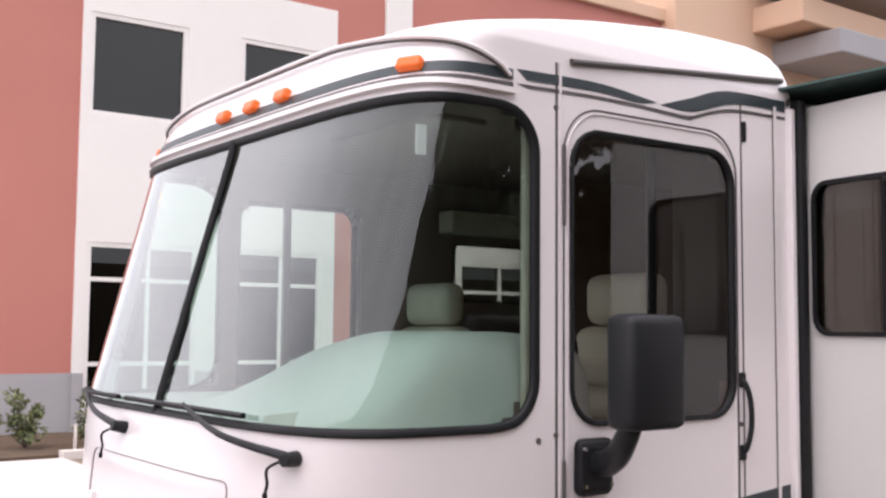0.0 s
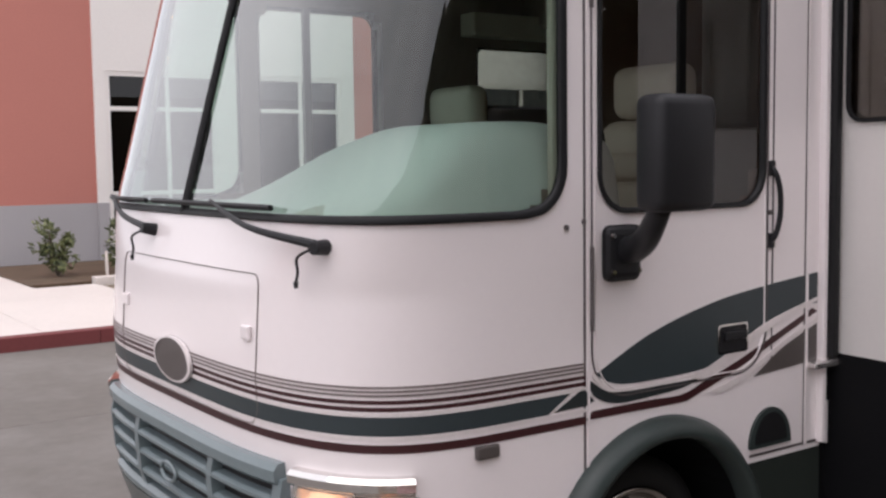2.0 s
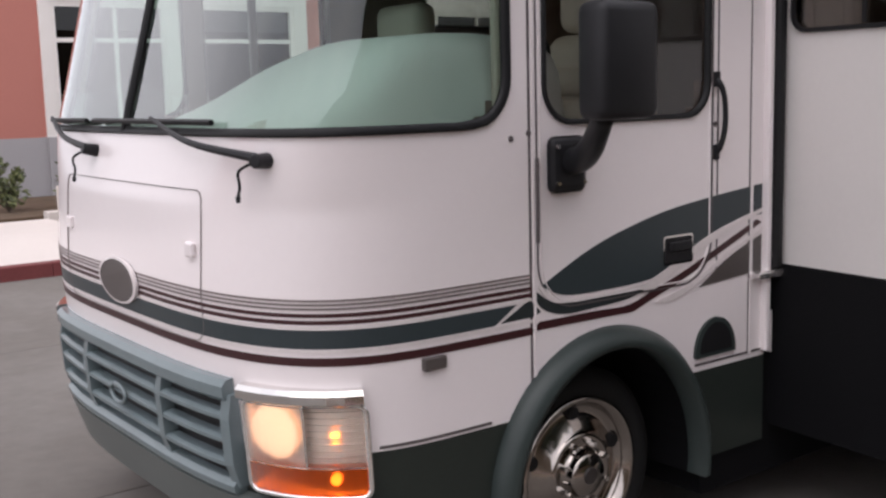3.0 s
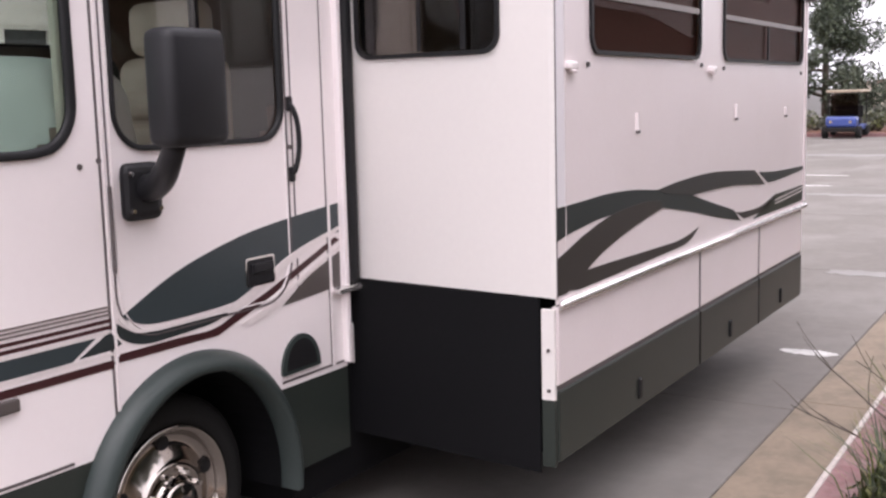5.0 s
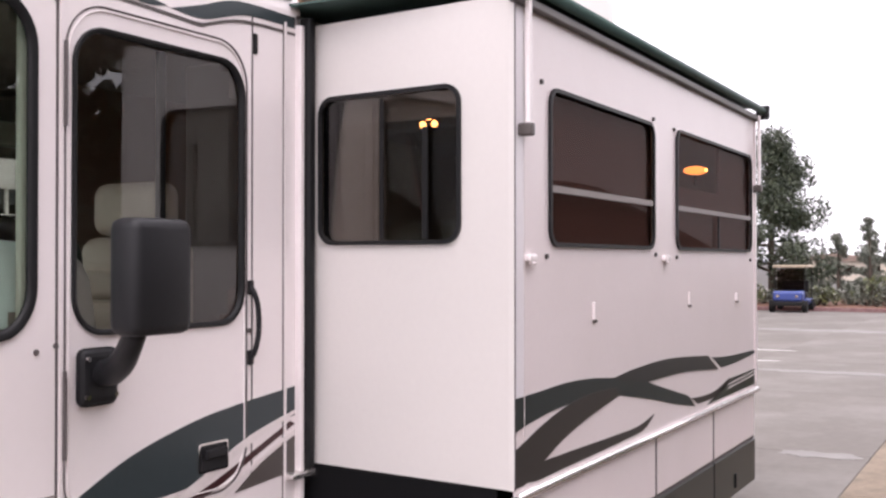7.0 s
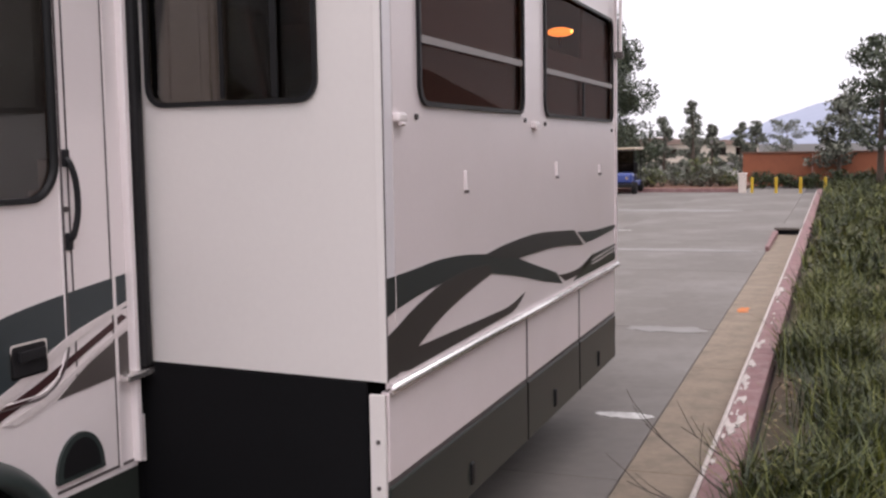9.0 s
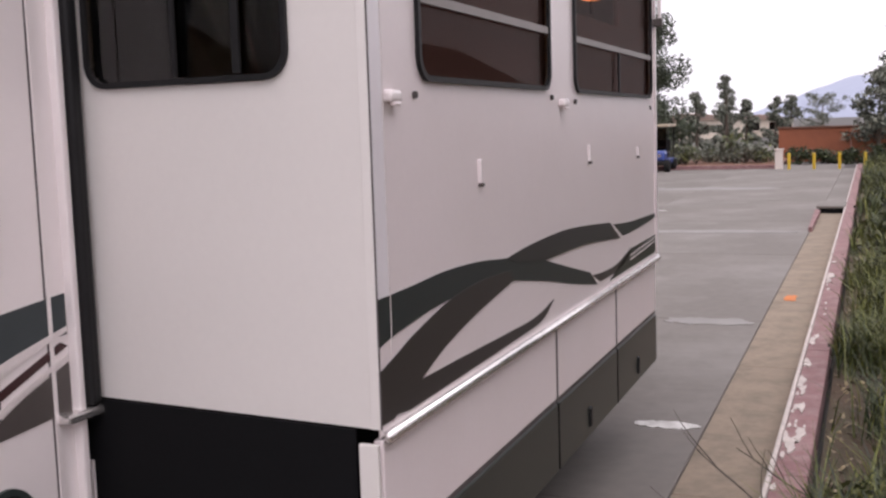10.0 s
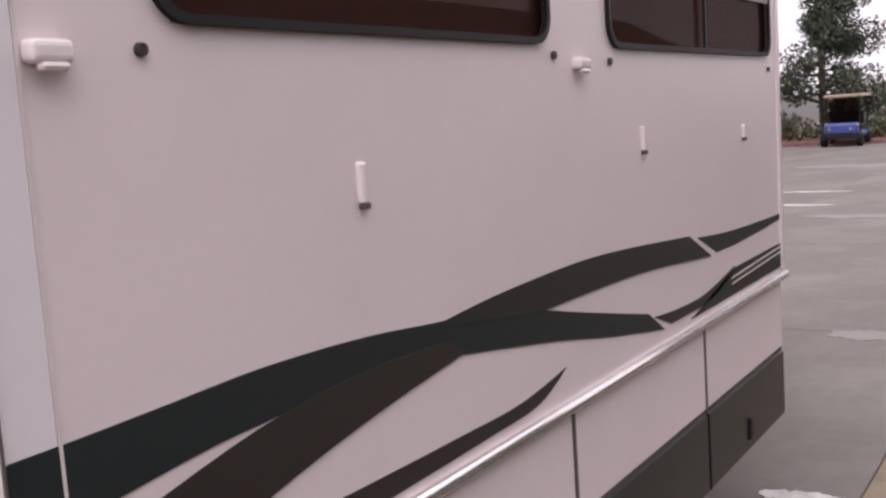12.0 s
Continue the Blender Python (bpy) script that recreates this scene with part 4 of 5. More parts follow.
# mirror on its arm
mirror = part("mirror", box(2.40, 2.655, SIDE - 0.45, SIDE - 0.32, 1.752, 2.112, 0.036, 3), BLACK_PLASTIC, rv, "large black door mirror on a bent arm", smooth=True)
part("mirror_arm", tube(smooth_path([(2.66, SIDE - 0.02, 1.60), (2.645, SIDE - 0.10, 1.615), (2.60, SIDE - 0.19, 1.655), (2.55, SIDE - 0.27, 1.705), (2.515, SIDE - 0.335, 1.765)], 6), 0.04, 12, radii=list(np.linspace(0.050, 0.036, 25))), BLACK_PLASTIC, mirror, smooth=True)
part("mirror_foot", box(2.565, 2.735, SIDE - 0.045, SIDE + 0.002, 1.495, 1.69, 0.03, 3), BLACK_PLASTIC, mirror)
for x, z in ((2.59, 1.655), (2.59, 1.53), (2.71, 1.53)):
    part("screw", cyl((x, SIDE - 0.04, z), (x, SIDE - 0.052, z), 0.010, 0.008, 8), CHROME, mirror)

# ---- cab inside: dash, seats ----
nx, ny = 18, 64
verts, faces = [], []
dash_rise = ramp_of([(2.815, 0.0), (2.84, 0.55), (2.90, 0.86), (3.04, 1.0), (3.48, 1.0), (3.64, 0.90), (3.83, 0.62), (4.04, 0.26), (4.22, 0.05), (4.40, 0.0), (5.4, 0.0)])
nose_line = [skin(q, 1.74, 0.035) for q in np.linspace(-0.4, NOSE + 0.4, 700)]
for j in range(ny + 1):
    y = 2.815 + (MID * 2 - 2 * 2.815 - 0.05) * j / ny
    x0 = min((p for p in nose_line), key=lambda p: abs(p.y - y)).x
    x0 = min(x0, 2.36)
    for i in range(nx + 1):
        x = x0 + (2.72 - x0) * i / nx
        climb_x = min(1.0, (x - x0) / 0.68)
        verts.append((x, y, 1.738 + 0.315 * dash_rise(y) * math.sin(math.pi / 2 * climb_x) - 0.10 * max(0.0, x - 2.5)))
for j in range(ny):
    for i in range(nx):
        k = j * (nx + 1) + i
        faces.append((k, k + 1, k + nx + 2, k + nx + 1))
n0 = len(verts)
verts += [(2.74, 2.83 + (MID * 2 - 2 * 2.83) * j / ny, 1.2) for j in range(ny + 1)]
for j in range(ny):
    faces.append((j * (nx + 1) + nx, n0 + j, n0 + j + 1, (j + 1) * (nx + 1) + nx))
link("dashboard", verts, faces, DASH, rv, "pale grey-green padded dash cover", smooth=True)
part("pillar_trim", box(2.374, 2.432, 2.784, 2.810, 1.74, 2.80, 0.006), CREAM, rv, "pale inner windshield pillar trim")
part("steering_wheel", tube([(2.86 + 0.10 * math.sin(a), 3.30 + 0.21 * math.cos(a), 1.90 + 0.17 * math.sin(a)) for a in np.linspace(0, 2 * math.pi, 28, endpoint=False)], 0.018, 8, True), RUBBER, rv, smooth=True)


def cab_seat(y):
    seat = part("captain_seat", box(2.98, 3.45, y - 0.27, y + 0.27, 1.30, 1.47, 0.06, 3), CREAM, rv, "cream leather captain's seat")
    back = box(3.32, 3.50, y - 0.27, y + 0.27, 1.45, 2.08, 0.07, 4)
    part("backrest", back, CREAM, seat, smooth=True)
    part("headrest", box(3.33, 3.48, y - 0.20, y + 0.20, 2.085, 2.31, 0.06, 4), CREAM, seat, smooth=True)
    for z in (1.60, 1.74, 1.88):
        part("cushion_roll", box(3.285, 3.36, y - 0.22, y + 0.22, z - 0.06, z + 0.06, 0.03, 3), CREAM, seat, smooth=True)
    for dy in (-0.31, 0.31):
        part("armrest", box(3.0, 3.36, y + dy - 0.035, y + dy + 0.035, 1.60, 1.68, 0.025, 3), CREAM, seat, smooth=True)
    part("pedestal", box(3.05, 3.3, y - 0.15, y + 0.15, 0.84, 1.30, 0.02), RUBBER, seat)


cab_seat(3.32)
cab_seat(4.75)
part("sofa_back", box(4.3, 5.6, 4.72, 4.95, 1.2, 1.95, 0.08, 3), CREAM, rv, "cream sofa back")
part("inner_cupboard", box(4.2, 6.2, 4.9, 5.2, 2.69, 2.92, 0.02), LINING, rv)
part("cab_curtain", box(3.9, 3.95, 2.9, 3.5, 1.0, 2.9, 0.01), GREY_LINE, rv, "grey cab curtain")

part("window_valance", box(3.72, 5.2, 5.02, 5.16, 2.63, 2.76, 0.01), CREAM, rv, "cream valance over the far window")
part("visor", box(2.16, 2.42, 3.05, 3.75, 2.80, 2.825, 0.008), LINING, rv)
tag_s = min(np.linspace(0.05, 1.6, 400), key=lambda q: abs(skin(q, 2.66).y - 2.83))
tp = skin_out(tag_s, 2.68, -0.035)
part("windshield_tag", box(tp.x - 0.004, tp.x + 0.035, tp.y - 0.004, tp.y + 0.010, tp.z - 0.05, tp.z + 0.05, 0.004), PAINT, rv, "small white tag behind the windshield")

# ---- the slide-out room ----
SX0, SX1, SY, SZ0, SZ1 = 3.758, 7.765, 1.724, 1.105, 3.0
room = thing("slide_out_room", (5.8, 2.2, 1.1), "white slide-out room with dark windows and black swoosh stripes", "slide-out")
W1, W2, W3 = (4.10, 5.455, 2.046, 2.685), (5.86, 7.615, 2.046, 2.700), (1.968, 2.690, 2.055, 2.675)


def wall_with_windows(name, u0, u1, z0, z1, wins, place, thick, mat):
    """A flat wall with corner-rounded openings cut through it, as short strips."""
    cell = 0.02
    us, zs = list(np.arange(u0, u1, cell)) + [u1], list(np.arange(z0, z1, cell)) + [z1]
    verts = [place(u, z, 0) for z in zs for u in us]
    n, faces = len(us), []
    for j in range(len(zs) - 1):
        for i in range(n - 1):
            um, zm = (us[i] + us[i + 1]) / 2, (zs[j] + zs[j + 1]) / 2
            if any(in_round_rect(um, zm, a, b, c, d, 0.07) for a, b, c, d in wins):
                continue
            k = j * n + i
            faces.append((k, k + 1, k + n + 1, k + n))
    return link(name, verts, faces, mat, room)


SKEW = 0.108


def room_front(u, v, d):
    """Places on the room's front wall, which stands a little askew."""
    return (SX0 + SKEW * (u - SY) - d, u, v)


side, front = outward(SY), room_front
wall_with_windows("side_wall", SX0, SX1, 1.08, SZ1, [W1, W2], side, 0.04, SLIDE_SIDE)
wall_with_windows("front_wall", SY, SIDE + 0.1, SZ0, SZ1, [W3], front, 0.04, SLIDE_FRONT)
part("rear_wall", box(SX1 - 0.02, SX1 - 0.001, SY + 0.001, SIDE + 0.1, SZ0, SZ1), SLIDE_FRONT, room)
part("room_floor", box(SX0 + 0.15, SX1 - 0.02, SY + 0.01, SIDE + 0.3, SZ0 - 0.005, SZ0 + 0.03), BLACK_SHEET, room)
part("room_roof", box(SX0 + 0.13, SX1 - 0.002, SY + 0.002, SIDE + 0.1, SZ1 - 0.03, SZ1), SLIDE_FRONT, room)
part("room_lining", join(box(SX0 + 0.12, SX1 - 0.03, SIDE + 1.6, SIDE + 1.62, 1.1, 2.9), box(SX0 + 0.12, SX1 - 0.03, SY + 0.03, SIDE + 0.1, SZ1 - 0.06, SZ1 - 0.035)), LINING, room)


def room_window(name, rect, place, bars, curtains, back=0.17, tint=DARK_GLASS):
    u0, u1, z0, z1 = rect
    o = round_rect(u0 - 0.008, u1 + 0.008, z0 - 0.008, z1 + 0.008, 0.078, 8)
    i = round_rect(u0 + 0.009, u1 - 0.009, z0 + 0.009, z1 - 0.009, 0.063, 8)
    w = part(name, ring_plate(o, i, 0.014, place), RUBBER, room, "dark-tinted window with a black rounded frame")
    pane = part("pane", plate(round_rect(u0, u1, z0, z1, 0.07, 8), 0.004, lambda a, b, d: place(a, b, d - 0.012)), tint, w)
    pane.visible_shadow = False
    for (a, b, c, d) in bars:
        part("window_bar", plate([(a, c), (b, c), (b, d), (a, d)], 0.010, place), WINDOW_BAR if d - c < 0.05 and b - a > 0.2 else RUBBER, w)
    for (a, b, c, d, mat) in curtains:
        part("curtain", plate([(a, c), (b, c), (b, d), (a, d)], 0.02, lambda p, q, r: place(p, q, r - back)), mat, w)
    return w


WINDOW_BAR = material("grey_window_bar", (0.20, 0.17, 0.16), 0.4, bump=0.01)
CURTAIN = material("taupe_pleated_curtain", (0.55, 0.50, 0.46), 0.9, vary=0.12, scale=14, bump=0.1)
SHADE = material("brown_window_shade", (0.33, 0.262, 0.245), 0.85, vary=0.05, scale=3, bump=0.05)
VALANCE = material("grey_valance", (0.8, 0.74, 0.72), 0.9, vary=0.08, bump=0.05)
room_window("window", W1, side, [(W1[0] + 0.02, W1[1] - 0.02, 2.262, 2.290)], [(W1[0] - 0.05, W1[1] + 0.05, 1.99, 2.73, SHADE)], 0.05)
room_window("window", W2, side, [(W2[0] + 0.02, W2[1] - 0.02, 2.258, 2.285), (6.745, 6.76, 2.05, 2.258)], [(6.9, W2[1] + 0.05, 2.0, 2.72, SHADE), (W2[0] - 0.05, 6.9, 2.0, 2.40, SHADE)], 0.05)
room_window("window", W3, front, [(2.345, 2.362, 2.07, 2.65), (2.12, 2.145, 2.07, 2.52)],
            [(2.48, 2.60, 2.03, 2.56, CURTAIN), (2.60, 2.68, 2.03, 2.56, CURTAIN), (2.37, 2.475, 2.03, 2.56, CURTAIN), (1.98, 2.66, 2.56, 2.70, VALANCE)], 0.06, FRONT_GLASS)

# stripes on the slide-out
BROWN_MID = material("umber_black_vinyl", (0.027, 0.026, 0.027), 0.42, vary=0.06, bump=0.01)
decal("swoosh", curved([(SX0, 1.452), (4.02, 1.458), (4.28, 1.465), (4.58, 1.455), (4.87, 1.43), (5.1, 1.42)], [(5.1, 1.42), (5.36, 1.362)], [(5.36, 1.362), (5.69, 1.292), (6.09, 1.212)], [(6.09, 1.212), (6.23, 1.135)],
                       [(6.23, 1.135), (5.80, 1.20), (5.40, 1.27), (4.93, 1.34)], [(4.93, 1.34), (4.62, 1.345), (4.31, 1.372)], [(4.31, 1.372), (4.13, 1.365), (3.87, 1.34), (SX0, 1.32)]), TEAL_DARK, side, room)
decal("swoosh", curved([(SX0, 1.255), (3.88, 1.285), (4.04, 1.325), (4.31, 1.372), (4.62, 1.39), (4.90, 1.38)], [(4.90, 1.38), (4.93, 1.34)], [(4.93, 1.34), (4.55, 1.29), (4.23, 1.23), (3.97, 1.15), (3.85, 1.112)], [(3.85, 1.112), (SX0, 1.112)]), BROWN, outward(SY - 0.003), room, 0.002)
decal("swoosh", curved([(4.86, 1.430), (5.18, 1.448), (5.73, 1.452), (6.50, 1.408)], [(6.50, 1.408), (6.74, 1.305)], [(6.74, 1.305), (6.04, 1.352), (5.36, 1.362)], [(5.36, 1.362), (5.0, 1.40), (4.86, 1.430)]), BROWN_MID, outward(SY - 0.003), room, 0.002)
decal("lower_stripe", curved([(3.87, 1.118), (3.98, 1.170), (4.22, 1.172), (4.52, 1.166), (4.89, 1.158), (5.21, 1.156), (5.47, 1.185)], [(5.47, 1.185), (5.30, 1.128), (5.02, 1.118), (4.5, 1.112), (3.90, 1.106)]), BROWN, side, room)
decal("tail_stripe", curved([(6.60, 1.39), (7.04, 1.365), (SX1, 1.352)], [(SX1, 1.352), (SX1, 1.332)], [(SX1, 1.332), (7.45, 1.318), (7.04, 1.308), (6.79, 1.310)]), TEAL_DARK, side, room)
decal("tail_stripe", curved([(6.14, 1.192), (6.36, 1.178), (6.67, 1.178), (7.03, 1.225)], [(7.03, 1.225), (6.91, 1.18), (6.66, 1.142), (6.25, 1.142)]), BROWN, side, room)
decal("tail_wedge", [(7.03, 1.218), (SX1, 1.222), (SX1, 1.116), (6.50, 1.116)], SKIRT, side, room)
for z in (1.205, 1.182):
    decal("pinstripe", [(6.98, z - 0.024), (SX1, z), (SX1, z + 0.006), (7.0, z - 0.018)], WHITE_LINE, outward(SY - 0.003), room, 0.002)

# corner trims, moulding, small fittings
part("corner_trim", box(SX0 - 0.003, SX0 + 0.004, SY - 0.006, SY + 0.02, SZ0, SZ1), SLIDE_FRONT, room)
part("corner_cap", box(SX0 + 0.0045, 3.8485, SY - 0.0025, SY + 0.01, SZ0 + 0.35, SZ1), CORNER_CAP, room, "pale corner moulding")
part("corner_seam", box(3.850, 3.856, SY - 0.004, SY + 0.002, SZ0, SZ1), WHITE_LINE, room)
part("edge_seam", box(SX0 - 0.002, SX0 + 0.002, SY - 0.010, SY - 0.006, SZ0, SZ1), LINE_DARK, room)
part("rear_trim", box(SX1 - 0.04, SX1 + 0.004, SY - 0.010, SY + 0.02, SZ0, SZ1, 0.004), SLIDE_SIDE, room)
part("moulding", cyl((SX0 + 0.03, SY - 0.008, 1.074), (SX1 + 0.02, SY - 0.008, 1.074), 0.018, n=14), ALU, room, "bright aluminium moulding", smooth=True)
for x in (3.895, 5.645):
    knob = part("awning_catch", box(x - 0.036, x + 0.036, SY - 0.028, SY + 0.004, 1.975, 2.008, 0.010, 3), PAINT, room, "small white catch")
    part("catch_tongue", box(x - 0.024, x + 0.024, SY - 0.030, SY - 0.012, 1.964, 1.977, 0.006), SLIDE_SIDE, knob)
for x, z in ((4.07, 1.998), (5.49, 2.012), (5.865, 2.0), (7.60, 1.985), (4.02, 2.70), (5.46, 2.715), (5.82, 2.70)):
    part("screw_cap", cyl((x, SY + 0.002, z), (x, SY - 0.010, z), 0.012, 0.010, 10), BROWN, room)
for x, z, up in ((4.60, 1.755, 0.04), (6.10, 1.768, 0.036), (7.2, 1.755, 0.012)):
    hook = part("cable_clip", box(x - 0.010, x + 0.010, SY - 0.013, SY + 0.004, z - 0.04, z + up, 0.005), PAINT, room)
    part("clip_foot", box(x - 0.008, x + 0.010, SY - 0.018, SY + 0.002, z - 0.052, z - 0.038, 0.004), TAUPE, hook)

# storage bays under the room
bays = thing("storage_bays", (5.8, 2.2, 0.43), "white and grey-green storage bay doors under the slide-out", "storage bay")
cuts = [SX0 + 0.012, 5.505, 6.64, SX1 - 0.03]
for a, b in zip(cuts, cuts[1:]):
    d = part("bay_door", box(a + 0.010, b - 0.010, SY, SY + 0.03, 0.755, 1.068, 0.006), SLIDE_SIDE, bays)
    part("skirt_panel", box(a + 0.006, b - 0.006, SY - 0.004, SY + 0.03, 0.445, 0.735, 0.008), SKIRT, d)
    part("panel_line", box(a + 0.006, b - 0.006, SY + 0.006, SY + 0.02, 0.733, 0.757), LINE_DARK, d)
for x in cuts[1:-1]:
    part("bay_gap", box(x - 0.007, x + 0.007, SY - 0.0015, SY + 0.02, 0.76, 1.06), LINE_DARK, bays)
    part("bay_gap", box(x - 0.006, x + 0.006, SY - 0.0055, SY + 0.02, 0.45, 0.735), BLACK_SHEET, bays)
for x in (4.63, 6.04, 7.16):
    part("pull_handle", box(x - 0.022, x + 0.022, SY - 0.014, SY, 0.49, 0.585, 0.010, 3), RUBBER, bays)
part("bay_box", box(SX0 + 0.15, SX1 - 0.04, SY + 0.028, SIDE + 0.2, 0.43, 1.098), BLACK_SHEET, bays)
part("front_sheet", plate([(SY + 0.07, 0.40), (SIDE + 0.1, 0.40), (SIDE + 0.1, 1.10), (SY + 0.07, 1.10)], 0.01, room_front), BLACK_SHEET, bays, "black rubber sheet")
part("front_post", box(SX0 - 0.004, SX0 + 0.014, SY + 0.004, SY + 0.062, 0.70, 1.062, 0.004), SLIDE_FRONT, bays, "white corner post")
part("front_post_foot", box(SX0 - 0.004, SX0 + 0.014, SY + 0.004, SY + 0.062, 0.43, 0.70, 0.004), SKIRT, bays)
for z in (0.74, 0.90):
    part("screw", cyl((SX0 - 0.003, SY + 0.03, z), (SX0 - 0.009, SY + 0.03, z), 0.008, n=8), TAUPE, bays)

# awning over the room
awning = thing("slide_topper_awning", (5.8, 1.7, 3.03), "rolled dark green fabric awning over the slide-out", "awning")
AWN = material("dark_green_awning_fabric", (0.05, 0.095, 0.085), 0.7, vary=0.15, scale=8, bump=0.1)
part("roller", cyl((3.70, SY - 0.04, 3.045), (7.86, SY - 0.04, 3.045), 0.026, n=14), AWN, awning, smooth=True)
part("fabric", join(box(3.74, 7.82, SY - 0.035, SIDE + 0.1, 3.066, 3.076)), AWN, awning)
part("roller_rail", box(3.74, 7.80, SY - 0.03, SY + 0.01, 2.965, 3.005, 0.008), TAUPE, awning)
for x in (3.72, 7.85):
    part("end_cap", box(x - 0.02, x + 0.02, SY - 0.085, SY + 0.01, 2.985, 3.085, 0.012), RUBBER, awning)
for x in (3.815, 7.72):
    arm = part("awning_arm", box(x - 0.014, x + 0.014, SY - 0.05, SY - 0.03, 2.49, 3.0, 0.004), PAINT, awning)
    part("arm_foot", box(x - 0.02, x + 0.02, SY - 0.06, SY, 2.46, 2.51, 0.008), TAUPE, arm)
    part("arm_rod", cyl((x + 0.028, SY - 0.03, 2.52), (x + 0.028, SY - 0.03, 2.80), 0.007, n=8), TAUPE, arm)

# lamps that show through the windows
WARM = glow("warm_bulb", (1.0, 0.42, 0.12), 14.0)
AMBER_SHADE = glow("amber_glass_shade", (1.0, 0.36, 0.07), 4.5)
def bulb_at(at, r, squash=1.0):
    bm = bmesh.new()
    bmesh.ops.create_icosphere(bm, subdivisions=2, radius=r)
    bm.transform(Matrix.Translation(at) @ Matrix.Diagonal((1, 1, squash, 1)))
    return bm
lamp = thing("dinette_lamp", (5.6, 3.2, 2.90), "brass ceiling lamp with three lit bulbs", "lamp")
part("ceiling_plate", cyl((5.65, 3.2, 2.93), (5.65, 3.2, 2.86), 0.07, 0.05, 16), MAROON, lamp)
for dy, dz in ((-0.035, 0.0), (0.045, 0.0), (0.005, 0.045)):
    part("bulb", bulb_at((5.65, 3.17 + dy, 2.80 + dz), 0.021), WARM, lamp, smooth=True)
lamp2 = thing("wall_lamp", (6.52, 1.80, 2.45), "lit amber glass lamp close behind the window", "lamp")
part("stem", cyl((6.52, 1.80, 2.44), (6.52, 1.80, 2.54), 0.010, n=8), BROWN, lamp2)
part("shade", bulb_at((6.52, 1.80, 2.530), 0.075, 0.36), AMBER_SHADE, lamp2, smooth=True)


# ---- planting, trees and the far edge of the lot ----
rng = np.random.default_rng(7)


def leafy(name, base, gloss=0.55, vary=0.35, piece=0.0, tip=None):
    """Leaf material, varied leaf by leaf."""
    m = bpy.data.materials.new(name)
    m.use_nodes = True
    n, l = m.node_tree.nodes, m.node_tree.links
    b = n["Principled BSDF"]
    b.inputs["Roughness"].default_value = gloss
    geo, mr, h = n.new("ShaderNodeNewGeometry"), n.new("ShaderNodeMapRange"), n.new("ShaderNodeHueSaturation")
    mr.inputs["To Min"].default_value, mr.inputs["To Max"].default_value = 1 - vary, 1 + vary
    l.new(geo.outputs["Random Per Island"], mr.inputs["Value"])
    mx = n.new("ShaderNodeMix")
    mx.data_type = "RGBA"
    mx.inputs[6].default_value, mx.inputs[7].default_value = (*base, 1), (*(tip or base), 1)
    l.new(geo.outputs["Random Per Island"], mx.inputs[0])
    l.new(mx.outputs[2], h.inputs["Color"])
    l.new(mr.outputs[0], h.inputs["Value"])
    l.new(h.outputs[0], b.inputs["Base Color"])
    return m


GRASS = leafy("green_grass", (0.022, 0.040, 0.006), tip=(0.130, 0.140, 0.024))
GRASS_DARK = leafy("dark_green_blades", (0.013, 0.024, 0.009), tip=(0.045, 0.060, 0.016))
DEAD = leafy("dry_leaf_litter", (0.095, 0.062, 0.034), tip=(0.21, 0.165, 0.09))
PINE = leafy("pine_needles", (0.030, 0.046, 0.028), tip=(0.075, 0.092, 0.055))
# grey-green leaves lightened: distance haze is put into the colour
HAZED_TREE = leafy("haze_paled_grey_green_foliage", (0.09, 0.105, 0.08), tip=(0.18, 0.19, 0.15))
SHRUB = leafy("shrub_leaves", (0.05, 0.07, 0.025), tip=(0.14, 0.155, 0.06))
BARK = material("rough_bark", (0.085, 0.065, 0.05), 0.9, vary=0.25, scale=9, bump=0.5)
TWIG = material("bare_grey_twig", (0.085, 0.07, 0.06), 0.85, vary=0.2)


def blades(name, roots, height, lean, width, mat, label, category):
    """Many curved blades of grass, each two quads and a tip, as one sheet."""
    n = len(roots)
    a = rng.uniform(0, 2 * np.pi, n)
    h = height * rng.uniform(0.55, 1.2, n)
    ln = lean * rng.uniform(0.2, 1.2, n) * h
    w = width * rng.uniform(0.7, 1.3, n)
    d = np.stack([np.cos(a), np.sin(a), np.zeros(n)], 1)
    p = np.stack([-np.sin(a), np.cos(a), np.zeros(n)], 1) * w[:, None] / 2
    up = np.array([0, 0, 1.0])
    b0 = roots
    b1 = roots + d * (ln * 0.3)[:, None] + up * (h * 0.6)[:, None]
    b2 = roots + d * ln[:, None] + up * h[:, None]
    verts = np.stack([b0 - p, b0 + p, b1 + p * 0.8, b1 - p * 0.8, b2], 1).reshape(-1, 3)
    faces = []
    for k in range(n):
        q = 5 * k
        faces += [(q, q + 1, q + 2, q + 3), (q + 3, q + 2, q + 4)]
    ob = link(name, verts, faces, mat)
    return tagged(ob, label, category, kind="stuff")


# bank beside the kerb: soil with leaf litter, then tufts
bx, by = np.linspace(-12, 46, 117), np.linspace(-14, 0.735, 50)
verts, faces = [], []


def bank_z(x, y):
    return 0.10 + 0.035 * max(0.0, 0.5 - y) + 0.5 * max(0.0, -4.5 - y) + 0.03 * noise.noise(Vector((x * 1.3, y * 1.3, 0))) + 0.012 * noise.noise(Vector((x * 6, y * 6, 2)))


